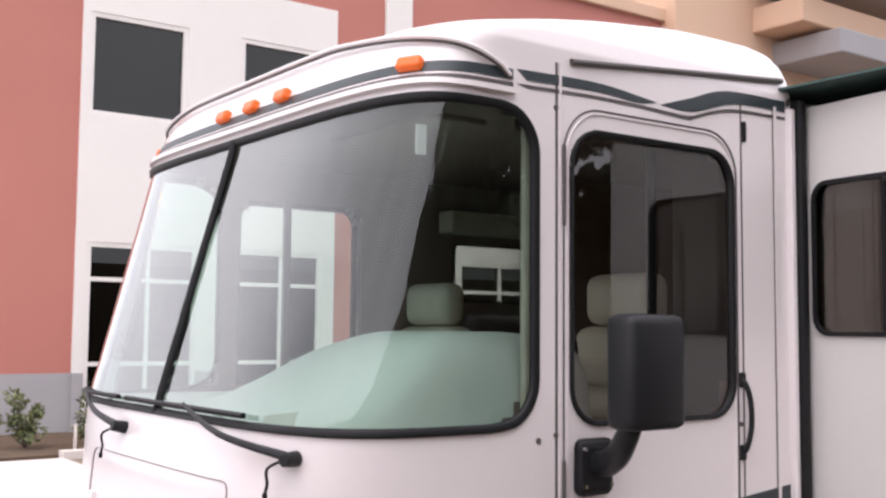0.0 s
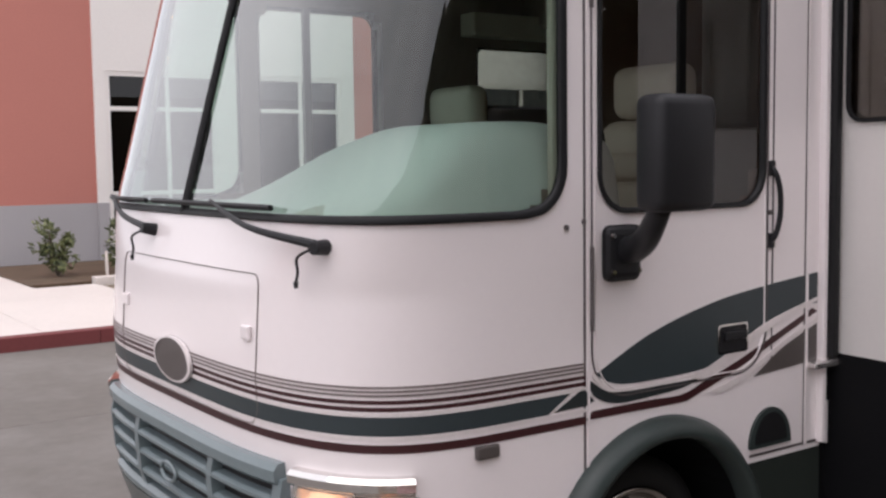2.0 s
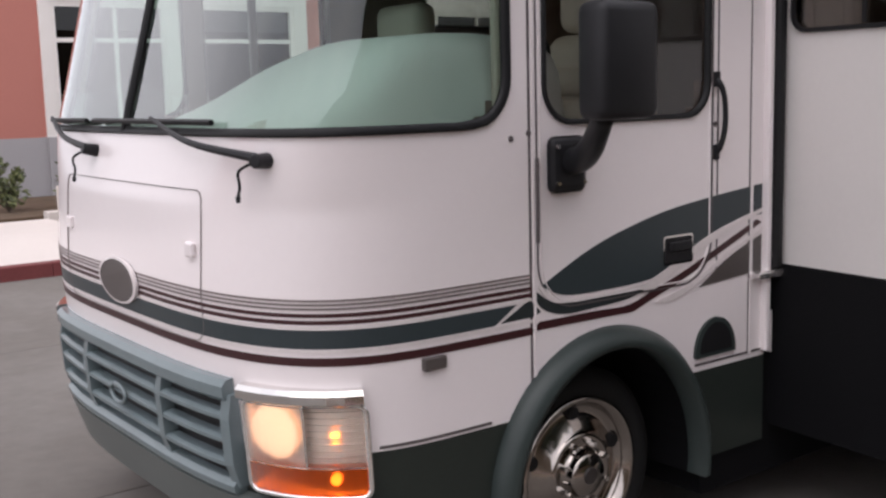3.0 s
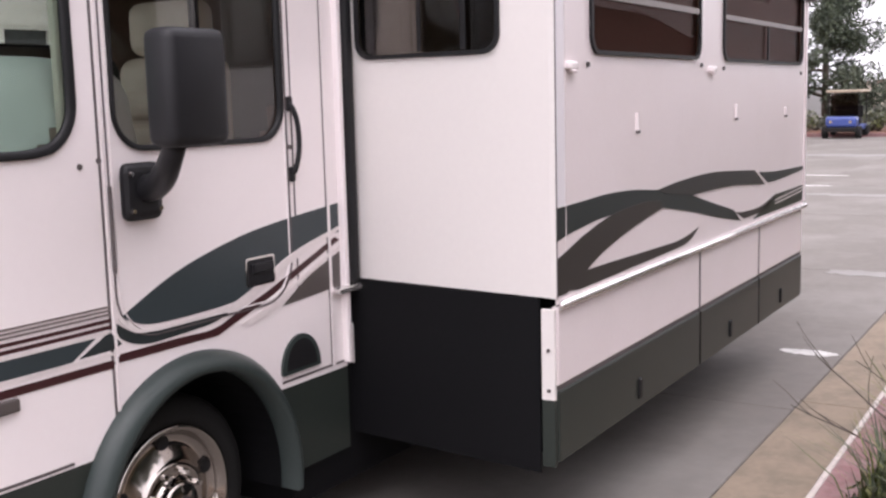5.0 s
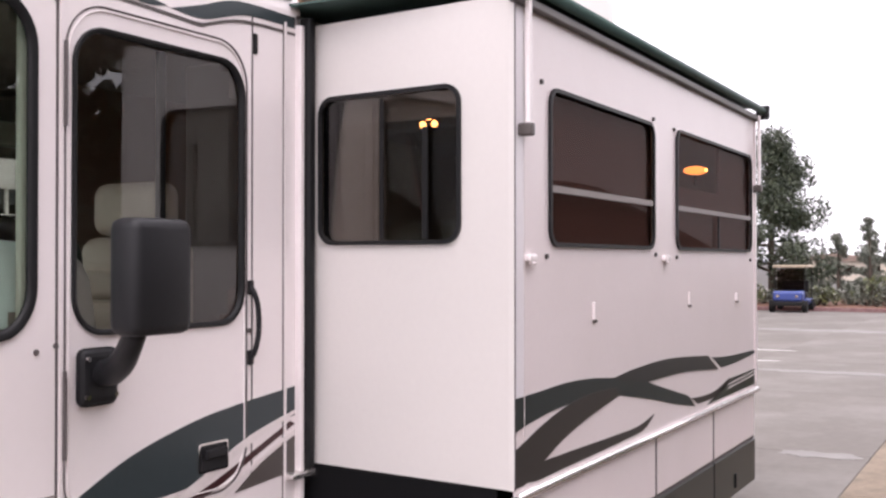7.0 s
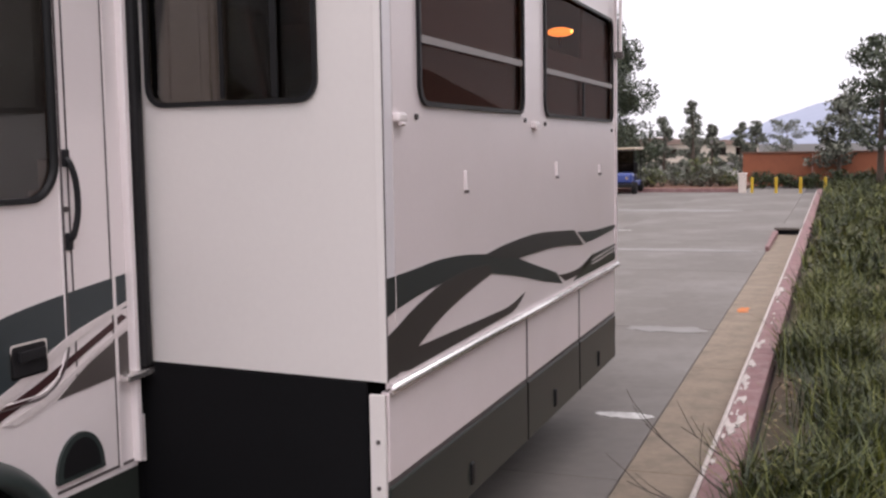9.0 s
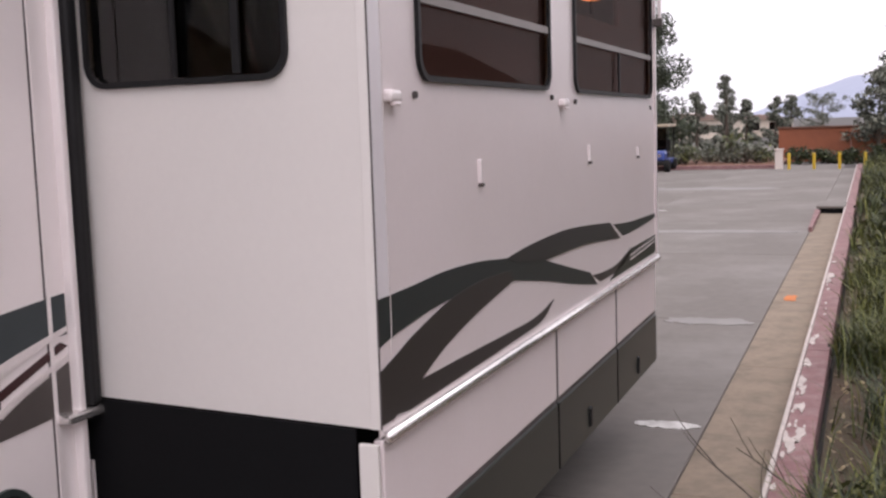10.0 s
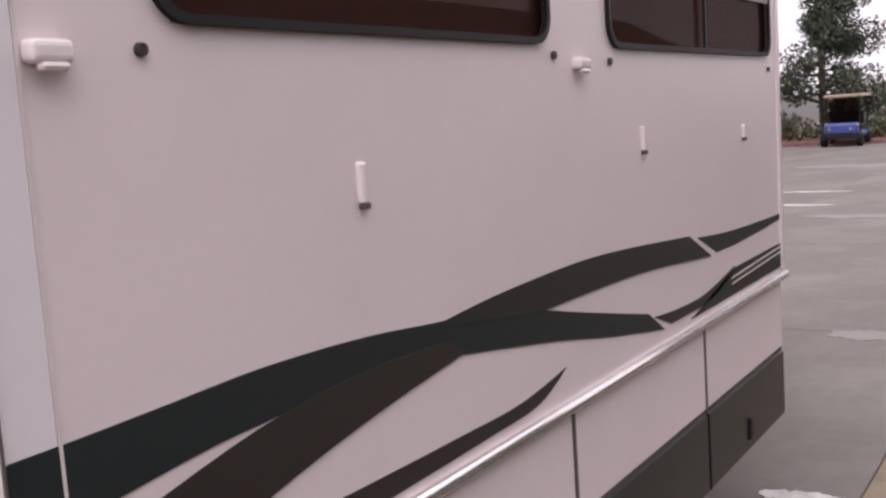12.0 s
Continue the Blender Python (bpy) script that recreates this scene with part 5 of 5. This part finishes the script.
for x in bx:
    for y in by:
        verts.append((x, y, bank_z(x, y)))
nb = len(by)
for i in range(len(bx) - 1):
    for j in range(nb - 1):
        faces.append((i * nb + j, (i + 1) * nb + j, (i + 1) * nb + j + 1, i * nb + j + 1))
BANK = material("soil_and_groundcover", (0.060, 0.038, 0.022), 0.95, vary=0.35, scale=3, fine=30, bump=0.6, dark=(0.028, 0.030, 0.012), dark_scale=0.9, dark_amount=1.0)
bank = link("planting_bank", verts, faces, BANK, smooth=True)
tagged(bank, "brown soil bank with leaf litter beside the kerb", "planting bank", kind="structure")


def scatter(n, x0, x1, y0, y1):
    xy = np.stack([rng.uniform(x0, x1, n), rng.uniform(y0, y1, n)], 1)
    return np.array([(x, y, bank_z(x, y)) for x, y in xy])


def tuft_roots(centres, per, spread):
    c = np.repeat(centres, per, 0)
    off = rng.normal(0, spread, (len(c), 2))
    c = c.copy()
    c[:, 0] += off[:, 0]
    c[:, 1] = np.minimum(c[:, 1] + off[:, 1], 0.70)
    return c


mounds = np.array([(x, y, bank_z(x, y)) for x in np.arange(4.5, 44, 1.12) for y in (0.30, -0.45, -1.2, -2.1, -3.2, -4.4) for x, y in [(x + rng.uniform(-0.4, 0.4), y + rng.uniform(-0.25, 0.12))] if rng.uniform() < (0.97 if y > 0 or x < 9 else 0.75)])
near = mounds[mounds[:, 0] < 14]
far_m = mounds[mounds[:, 0] >= 14]
blades("grass_tufts", tuft_roots(near, 420, 0.20), 0.36, 1.1, 0.009, GRASS, "bright and dark green grass tufts beside the kerb", "grass")
blades("grass_tufts", tuft_roots(near[::2], 240, 0.20), 0.36, 1.0, 0.012, GRASS_DARK, "dark green strap-leaved tufts", "grass")
blades("grass_tufts", tuft_roots(far_m, 70, 0.2), 0.36, 0.8, 0.022, GRASS, "green grass tufts farther along the kerb", "grass")
blades("grass_tufts", tuft_roots(far_m[::2], 70, 0.2), 0.40, 0.6, 0.026, GRASS_DARK, "dark green tufts farther along the kerb", "grass")
blades("short_grass", scatter(3500, 3, 20, -3, 0.45), 0.06, 0.9, 0.010, GRASS_DARK, "short green ground cover between the tufts", "ground cover")
blades("leaf_litter", scatter(16000, -6, 24, -3, 0.72), 0.025, 3.0, 0.03, DEAD, "dry brown leaf litter on the soil", "leaf litter")


def twigs(at, direction, length, seed):
    r = random.Random(seed)
    bms = []

    def grow(p, d, ln, rad, depth):
        pts, q = [p], p.copy()
        for k in range(5):
            d = (d + Vector((r.uniform(-.12, .12), r.uniform(-.12, .12), r.uniform(-.06, .12)))).normalized()
            q = q + d * ln / 5
            pts.append(q.copy())
        bms.append(tube(pts, rad, 5, radii=list(np.linspace(rad, rad * 0.4, 6))))
        if depth:
            for k in (2, 3, 4):
                nd = (d + Vector((r.uniform(-.7, .7), r.uniform(-.7, .7), r.uniform(0, .5)))).normalized()
                grow(pts[k], nd, ln * r.uniform(0.35, 0.6), rad * 0.55, depth - 1)
    grow(Vector(at), Vector(direction).normalized(), length, 0.006, 1)
    return join(*bms)


for at, d, ln, seed in (((5.35, 0.70, 0.13), (-0.05, 0.75, 0.42), 0.55, 3), ((5.75, 0.72, 0.13), (0.0, 0.72, 0.45), 0.6, 5), ((6.3, 0.70, 0.13), (0.05, 0.7, 0.4), 0.45, 8)):
    tw = part("dead_branch", twigs(at, d, ln, seed), TWIG)
    tagged(tw, "bare grey dead branch leaning over the kerb", "branch", group="dead branches by the kerb")
def mound_leaves(points, per, size, reach, high):
    """Small leaves heaped on low rounded mounds."""
    n = len(points) * per
    c = np.repeat(points, per, 0)
    u = rng.normal(0, 1, (n, 3))
    u /= np.linalg.norm(u, axis=1)[:, None]
    u[:, 2] = np.abs(u[:, 2])
    p = c + u * np.array([reach, reach, high]) * (rng.uniform(0.45, 1.05, n) ** 0.5)[:, None]
    p[:, 1] = np.minimum(p[:, 1], 0.82)
    a, b = rng.normal(0, 1, (n, 3)), rng.normal(0, 1, (n, 3))
    a /= np.linalg.norm(a, axis=1)[:, None]
    b -= a * np.sum(a * b, 1)[:, None]
    b /= np.linalg.norm(b, axis=1)[:, None]
    k = (size * rng.uniform(0.6, 1.4, n))[:, None]
    verts = np.stack([p - a * k, p + b * k * 0.4, p + a * k, p - b * k * 0.4], 1).reshape(-1, 3)
    return verts, [(4 * q, 4 * q + 1, 4 * q + 2, 4 * q + 3) for q in range(n)]


COVER = leafy("ground_cover_leaves", (0.015, 0.022, 0.007), tip=(0.082, 0.084, 0.019))
for spots, per, size in ((near, 800, 0.022), (far_m, 200, 0.05)):
    v, f = mound_leaves(spots, per, size, 0.42, 0.33)
    tagged(link("ground_cover", v, f, COVER), "low mounded green ground cover beside the kerb", "ground cover", kind="stuff")
worn = random.Random(4)
for k in range(46):
    cx, cy, w = (7.9 + worn.uniform(-0.75, 0.8) if k < 18 else worn.uniform(5.4, 15.0)), 0.925 + worn.uniform(-0.09, 0.02) * worn.uniform(0, 1), worn.uniform(0.012, 0.04)
    spots = [(cx + w * worn.uniform(0.4, 1.5) * 3.2 * math.cos(a), min(0.942, max(0.78, cy + w * 0.7 * worn.uniform(0.4, 1.5) * math.sin(a)))) for a in np.linspace(0, 2 * math.pi, 9, endpoint=False)]
    part("bare_patch", plate(spots, 0.0015 + 0.0002 * k, lambda u, v, d: (u, v, 0.1503 + d)), KERB_WHITE, kerb_near, "bare patch where the red paint has worn off")

# worn road paint and the storm inlet
ROAD_WHITE = material("worn_white_road_paint", (0.62, 0.61, 0.59), 0.8, vary=0.15, scale=5, bump=0.1, dark=(0.22, 0.21, 0.20), dark_scale=4, dark_amount=0.8)
STREAK = material("pale_worn_streak", (0.235, 0.226, 0.215), 0.75, vary=0.1, scale=3, bump=0.05, dark=(0.185, 0.178, 0.170), dark_scale=1.6, dark_amount=1.0)
for x0, x1, y0, y1, mat in ((7.76, 7.96, 1.47, 1.90, ROAD_WHITE), (11.25, 11.72, 1.50, 2.35, STREAK), (19.6, 20.3, 1.50, 4.6, STREAK), (21.6, 21.85, 4.35, 6.3, ROAD_WHITE), (24.2, 24.45, 4.5, 6.5, ROAD_WHITE), (31.0, 32.5, 2.5, 7.5, STREAK)):
    edge = [(x0 + (x1 - x0) * (0.5 + 0.5 * math.copysign(abs(math.cos(a)) ** 0.7, math.cos(a)) * worn.uniform(0.45, 1.0)), y0 + (y1 - y0) * (0.5 + 0.5 * math.copysign(abs(math.sin(a)) ** 0.7, math.sin(a)) * worn.uniform(0.8, 1.0))) for a in np.linspace(0, 2 * math.pi, 44, endpoint=False)]
    part("road_marking", plate(edge, 0.003, lambda u, v, d: (u, v, 0.001 + d)), mat, road, "worn pale road paint")
ORANGE = material("orange_survey_mark", (0.55, 0.16, 0.03), 0.8, vary=0.2, dark=(0.25, 0.215, 0.17), dark_scale=9, dark_amount=0.9)
part("survey_mark", plate([(13.0 + 0.28 * math.cos(a) * worn.uniform(0.5, 1), 1.28 + 0.09 * math.sin(a) * worn.uniform(0.5, 1)) for a in np.linspace(0, 6.28, 14, endpoint=False)], 0.002, lambda u, v, d: (u, v, 0.001 + d)), ORANGE, gutter, "faded orange survey mark")
inlet = thing("storm_inlet", (24.2, 1.2, 0), "concrete storm drain inlet with a dark mouth and red kerb", "drain")
part("inlet_lid", box(23.6, 24.8, 0.95, 1.5, 0.10, 0.155, 0.015), CONCRETE, inlet)
# solid black block in place of the shade inside the mouth
part("inlet_mouth_shade", box(23.65, 24.75, 1.0, 1.46, 0.0, 0.10), BLACK_SHEET, inlet)
part("inlet_wing", plate([(20.0, 1.40), (23.6, 1.42), (23.6, 1.52), (20.0, 1.46)], 0.08, lambda u, v, d: (u, v, d)), RED_KERB, inlet)
grit = part("pipe_stub", cyl((5.95, 1.0, 0.0), (5.95, 1.0, 0.03), 0.03, n=10), RUBBER, gutter)


def crown(centres, radii, leaves, size, flat=1.0):
    """Leaf quads gathered in loose clumps."""
    verts, faces = [], []
    per = max(1, leaves // len(centres))
    for c, r in zip(centres, radii):
        v = rng.normal(0, 1, (per, 3))
        v /= np.linalg.norm(v, axis=1)[:, None]
        v *= (rng.uniform(0.25, 1, per) ** 0.5)[:, None] * r * np.array([1, 1, flat])
        for q in v + np.array(c):
            u, w = rng.normal(0, 1, 3), rng.normal(0, 1, 3)
            u /= np.linalg.norm(u)
            w -= u * w.dot(u)
            w /= np.linalg.norm(w)
            s = size * rng.uniform(0.6, 1.3)
            k = len(verts)
            verts += [q - u * s, q + w * s * 0.35, q + u * s, q - w * s * 0.35]
            faces.append((k, k + 1, k + 2, k + 3))
    return verts, faces


def tree(name, x, y, h, spread, mat, label, leaves=2600, start=0.25, size=0.16, pointed=0.6, group="", z=0.0, clump=0.28):
    """A tapered trunk, limbs and a crown of clumps with gaps."""
    t = thing(name, (x, y, z), label, "tree", group)
    trunk_pts = [(x + 0.06 * h * 0.1 * math.sin(3 * f + x), y + 0.05 * h * 0.1 * math.cos(4 * f + y), z + h * 0.96 * f) for f in np.linspace(0, 1, 9)]
    part("trunk", tube(trunk_pts, 0.1, 9, radii=list(np.linspace(0.022 * h + 0.03, 0.01, 9))), BARK, t, smooth=True)
    limbs, centres, radii = [], [], []
    for k in range(30):
        f = start + (1 - start) * (k + rng.uniform(0, 0.9)) / 30
        reach = spread * (0.35 + 0.65 * math.sin(math.pi * min(1, (1 - f) / (1 - start) * (0.5 + pointed / 2) + 0.12))) * rng.uniform(0.5, 1.1)
        if pointed > 0.8:
            reach = spread * (((1 - f) / (1 - start)) ** 0.7 * 0.95 + 0.08) * rng.uniform(0.55, 1.1)
        a = rng.uniform(0, 2 * math.pi)
        p0 = Vector((x, y, z + h * f * 0.95))
        p1 = p0 + Vector((math.cos(a) * reach, math.sin(a) * reach, reach * rng.uniform(0.05, 0.5)))
        limbs.append(tube([p0, (p0 + p1) / 2 + Vector((0, 0, -0.04 * reach)), p1], 0.02, 5, radii=[0.012 * h * (1.1 - f), 0.007 * h * (1.1 - f), 0.01]))
        for g in (0.55, 1.0):
            centres.append(tuple(p0.lerp(p1, g)))
            radii.append(clump * spread * rng.uniform(0.6, 1.2))
    for lb in limbs:
        part("limb", lb, BARK, t)
    v, f = crown(centres, radii, leaves, size, 0.7)
    link("crown", v, f, mat, t)
    return t


tree("pine_tree", 48.0, 10.1, 7.6, 2.5, PINE, "tall dark green pine at the edge of the lot", 22000, 0.04, 0.10, 0.85, clump=0.34)
tree("pine_tree", 49.5, 14.6, 6.4, 2.0, PINE, "dark green pine behind the taller one", 11000, 0.06, 0.10, 0.8, clump=0.36)
for x, y, h, s in ((60.0, 9.2, 3.5, 1.0), (62, 7.9, 4.4, 1.0), (58, 6.4, 3.0, 0.8), (66, 5.6, 3.2, 0.9), (76, 5.4, 3.5, 1.0), (90, 4.0, 3.6, 1.8), (70, 8.8, 3.4, 0.8)):
    tree("conifer", x, y, h, s, HAZED_TREE, "slender grey-green conifer, paled as by haze, beyond the lot", 3200, 0.06, 0.10, 0.95 if s < 1.5 else 0.4, "trees beyond the lot", clump=0.24)
tree("pepper_tree", 42.0, -1.2, 5.6, 1.9, PINE, "dark open-crowned tree behind the kerb planting", 4600, 0.30, 0.12, 0.3, clump=0.30)
# unseen trees, added so the windshield corner reflects a dark mass
for x, y, h in ((2.6, -9.8, 8.4), (7.4, -10.4, 9.0), (12.2, -9.8, 8.6)):
    tree("unseen_bank_tree", x, y, h, 3.1, PINE, "unseen dense dark green tree added for dark window reflections", 14000, 0.10, 0.34, 0.4, group="trees on the bank", z=0.9, clump=0.34)
tree("pepper_tree", 50.0, 0.2, 4.0, 1.5, HAZED_TREE, "haze-paled grey-green tree by the terracotta wall", 3000, 0.2, 0.13, 0.3)


def shrub(x, y, z, h, r, leaves, size, mat=None, name="shrub", label="small leafy green shrub in the building bed", group="shrubs by the building"):
    t = thing(name, (x, y, z), label, "shrub", group)
    stems, cs, rs = [], [], []
    for k in range(14):
        a = rng.uniform(0, 2 * math.pi)
        p1 = Vector((x + math.cos(a) * r * rng.uniform(0.3, 1), y + math.sin(a) * r * rng.uniform(0.3, 1), z + h * rng.uniform(0.22, 1)))
        stems.append(tube([(x, y, z - 0.03), (Vector((x, y, z)) + p1) / 2 + Vector((0, 0, 0.06 * h)), p1], 0.012, 5))
        cs.append(tuple(p1))
        rs.append(r * rng.uniform(0.3, 0.55))
    part("branchwork", join(*stems), BARK, t)
    v, f = crown(cs, rs, leaves, size, 0.9)
    link("foliage", v, f, mat or SHRUB, t)


for x, y, h in ((4.72, 17.6, 0.82), (5.75, 17.5, 0.85), (7.2, 17.7, 0.8), (9.4, 17.6, 0.8)):
    shrub(x, y, 0.17, h, 0.36, 620, 0.06)
for x in (5.25, 5.42):
    post = part("marker_stake", cyl((x, 16.8, 0.15), (x, 16.8, 0.58), 0.025, n=8), PALE_CONCRETE)
    tagged(post, "short pale stake in the soil bed", "stake", group="stakes in the bed")

# far edge: red soil strip, hedge, terracotta wall, bollards, gate pillar
strip = part("far_planting_bed", box(43.8, 54.0, 3.80, 24.0, -0.03, 0.14, 0.02), material("red_brown_bark_mulch", (0.17, 0.085, 0.055), 0.95, vary=0.25, scale=2, fine=20, bump=0.4))
tagged(strip, "red-brown mulch bed at the far edge of the lot", "planting bed", kind="structure")
part("far_kerb", box(43.65, 43.8, 3.80, 24.0, -0.03, 0.15, 0.01), RED_KERB, strip)
for k in range(26):
    shrub(45.4 + rng.uniform(0, 3.0), 4.4 + k * 0.34 + rng.uniform(-0.2, 0.2), 0.14, rng.uniform(0.5, 1.05), 0.55, 260, 0.10, [SHRUB, HAZED_TREE, HAZED_TREE][k % 3], label="low green shrub on the mulch bed", group="shrubs at the far bed")
for k in range(14):
    shrub(47.4 + rng.uniform(-0.3, 0.3), 3.2 - k * 0.55, 0.0, rng.uniform(0.45, 0.75), 0.5, 420, 0.09, GRASS_DARK, "hedge_shrub", "dark green hedge shrub before the terracotta wall", "hedge by the wall")
TERRACOTTA = material("terracotta_wall", (0.30, 0.105, 0.055), 0.9, vary=0.15, scale=0.8, bump=0.3, dark=(0.16, 0.06, 0.04), dark_amount=0.5)
tw = thing("boundary_wall", (51, 0, 0), "terracotta boundary wall with a darker coping", "wall")
for k in range(5):
    part("wall_panel", box(51.0, 51.25, 4.3 - 3 * (k + 1) + 0.02, 4.3 - 3 * k, -0.03, 1.42, 0.01), TERRACOTTA, tw)
part("wall_coping", box(50.95, 51.3, -10.7, 4.35, 1.42, 1.50, 0.01), material("brown_coping", (0.16, 0.08, 0.055), 0.9, bump=0.2), tw)
YELLOW = material("yellow_bollard_paint", (0.62, 0.42, 0.03), 0.5, vary=0.08)
for k in range(4):
    y = 3.32 - 0.88 * k
    b = part("bollard", cyl((43, y, -0.03), (43, y, 0.60), 0.055, n=14, bevel=0.02), YELLOW)
    tagged(b, "yellow painted steel bollard", "bollard", group="bollards by the wall")
pil = part("gate_pillar", join(box(43.2, 43.5, 3.56, 3.84, -0.03, 0.70, 0.02), box(43.16, 43.54, 3.52, 3.88, 0.70, 0.76, 0.02)), PALE_CONCRETE)
tagged(pil, "short cream concrete pillar", "pillar")

# golf cart parked at the far edge
cart = thing("golf_cart", (42.7, 8.28, 0), "blue golf cart with a tan canopy parked at the lot edge", "golf cart")
BLUE = material("blue_cart_paint", (0.045, 0.08, 0.30), 0.3, vary=0.05, coat=0.5)
TAN = material("tan_canopy", (0.42, 0.35, 0.26), 0.6, vary=0.08)
part("body", join(box(42, 42.7, 7.73, 8.83, 0.42, 0.82, 0.10, 3), box(42.7, 44.1, 7.68, 8.88, 0.30, 0.50, 0.05)), BLUE, cart)
part("front_bumper", box(41.95, 42.05, 7.73, 8.83, 0.25, 0.42, 0.03), RUBBER, cart)
part("windscreen", box(42.65, 42.67, 7.78, 8.78, 0.85, 1.66), DARK_GLASS, cart)
part("seat", box(43.1, 43.6, 7.78, 8.78, 0.55, 0.75, 0.05), RUBBER, cart)
part("seat_back", box(43.6, 43.7, 7.78, 8.78, 0.75, 1.2, 0.04), RUBBER, cart)
part("canopy", box(42.4, 44.1, 7.65, 8.91, 1.70, 1.80, 0.04, 3), TAN, cart)
for x in (42.6, 44):
    for y in (7.73, 8.83):
        part("canopy_post", cyl((x, y, 0.5), (x, y, 1.72), 0.02, n=8), RUBBER, cart)
for x in (42.3, 43.8):
    for y in (7.68, 8.88):
        part("wheel", cyl((x, y - 0.1, 0.23), (x, y + 0.1, 0.23), 0.23, n=18, bevel=0.03), TYRE, cart)
for y in (7.93, 8.63):
    part("headlight", cyl((42.02, y, 0.62), (41.98, y, 0.62), 0.06, n=12), CHROME, cart)

# houses and a carport far beyond, hills
HOUSE = material("cream_house_wall", (0.60, 0.53, 0.45), 0.9, vary=0.06)
TILE = material("brown_tile_roof", (0.26, 0.19, 0.16), 0.9, vary=0.15)
for x, y, w, h in ((110, 15.5, 7, 1.9), (118, 11.5, 6, 1.8), (125, 20, 9, 2.2)):
    hs = thing("house", (x, y, 0), "cream house with a brown roof beyond the trees", "house", "far houses")
    part("wall", box(x, x + 8, y - w / 2, y + w / 2, -0.03, h), HOUSE, hs)
    part("roof", plate([(y - w / 2 - 0.4, h), (y + w / 2 + 0.4, h), (y, h + 0.55)], 8.6, lambda u, v, d, x=x: (x - 0.3 + d, u, v)), TILE, hs)
    for q in (-0.28, 0.05, 0.30):
        part("window", box(x - 0.05, x + 0.02, y + q * w - 0.5, y + q * w + 0.5, 0.7, 1.5), BUILDING_GLASS, hs)
HILL = material("hazy_blue_hill", (0.30, 0.33, 0.42), 1.0, vary=0.06, scale=0.004, fine=0.02, bump=0)
verts, faces = [], []
hx = 1900.0
for k in range(81):
    y = -420 + 12 * k
    zt = 68 * math.exp(-((y - 10) / 125) ** 2) + 17 * math.exp(-((y - 140) / 110) ** 2) + 30 * math.exp(-((y + 190) / 150) ** 2) + 4 * noise.noise(Vector((y * 0.02, 0, 0)))
    verts += [(hx, y, -5), (hx + 120, y, max(zt, 1) * 0.6), (hx + 300, y, max(zt, 1))]
for k in range(80):
    for q in range(2):
        faces.append((3 * k + q, 3 * k + 3 + q, 3 * k + 4 + q, 3 * k + 1 + q))
tagged(link("backdrop", verts, faces, HILL, smooth=True), "hazy blue mountain ridge in the distance", "mountain", kind="structure")
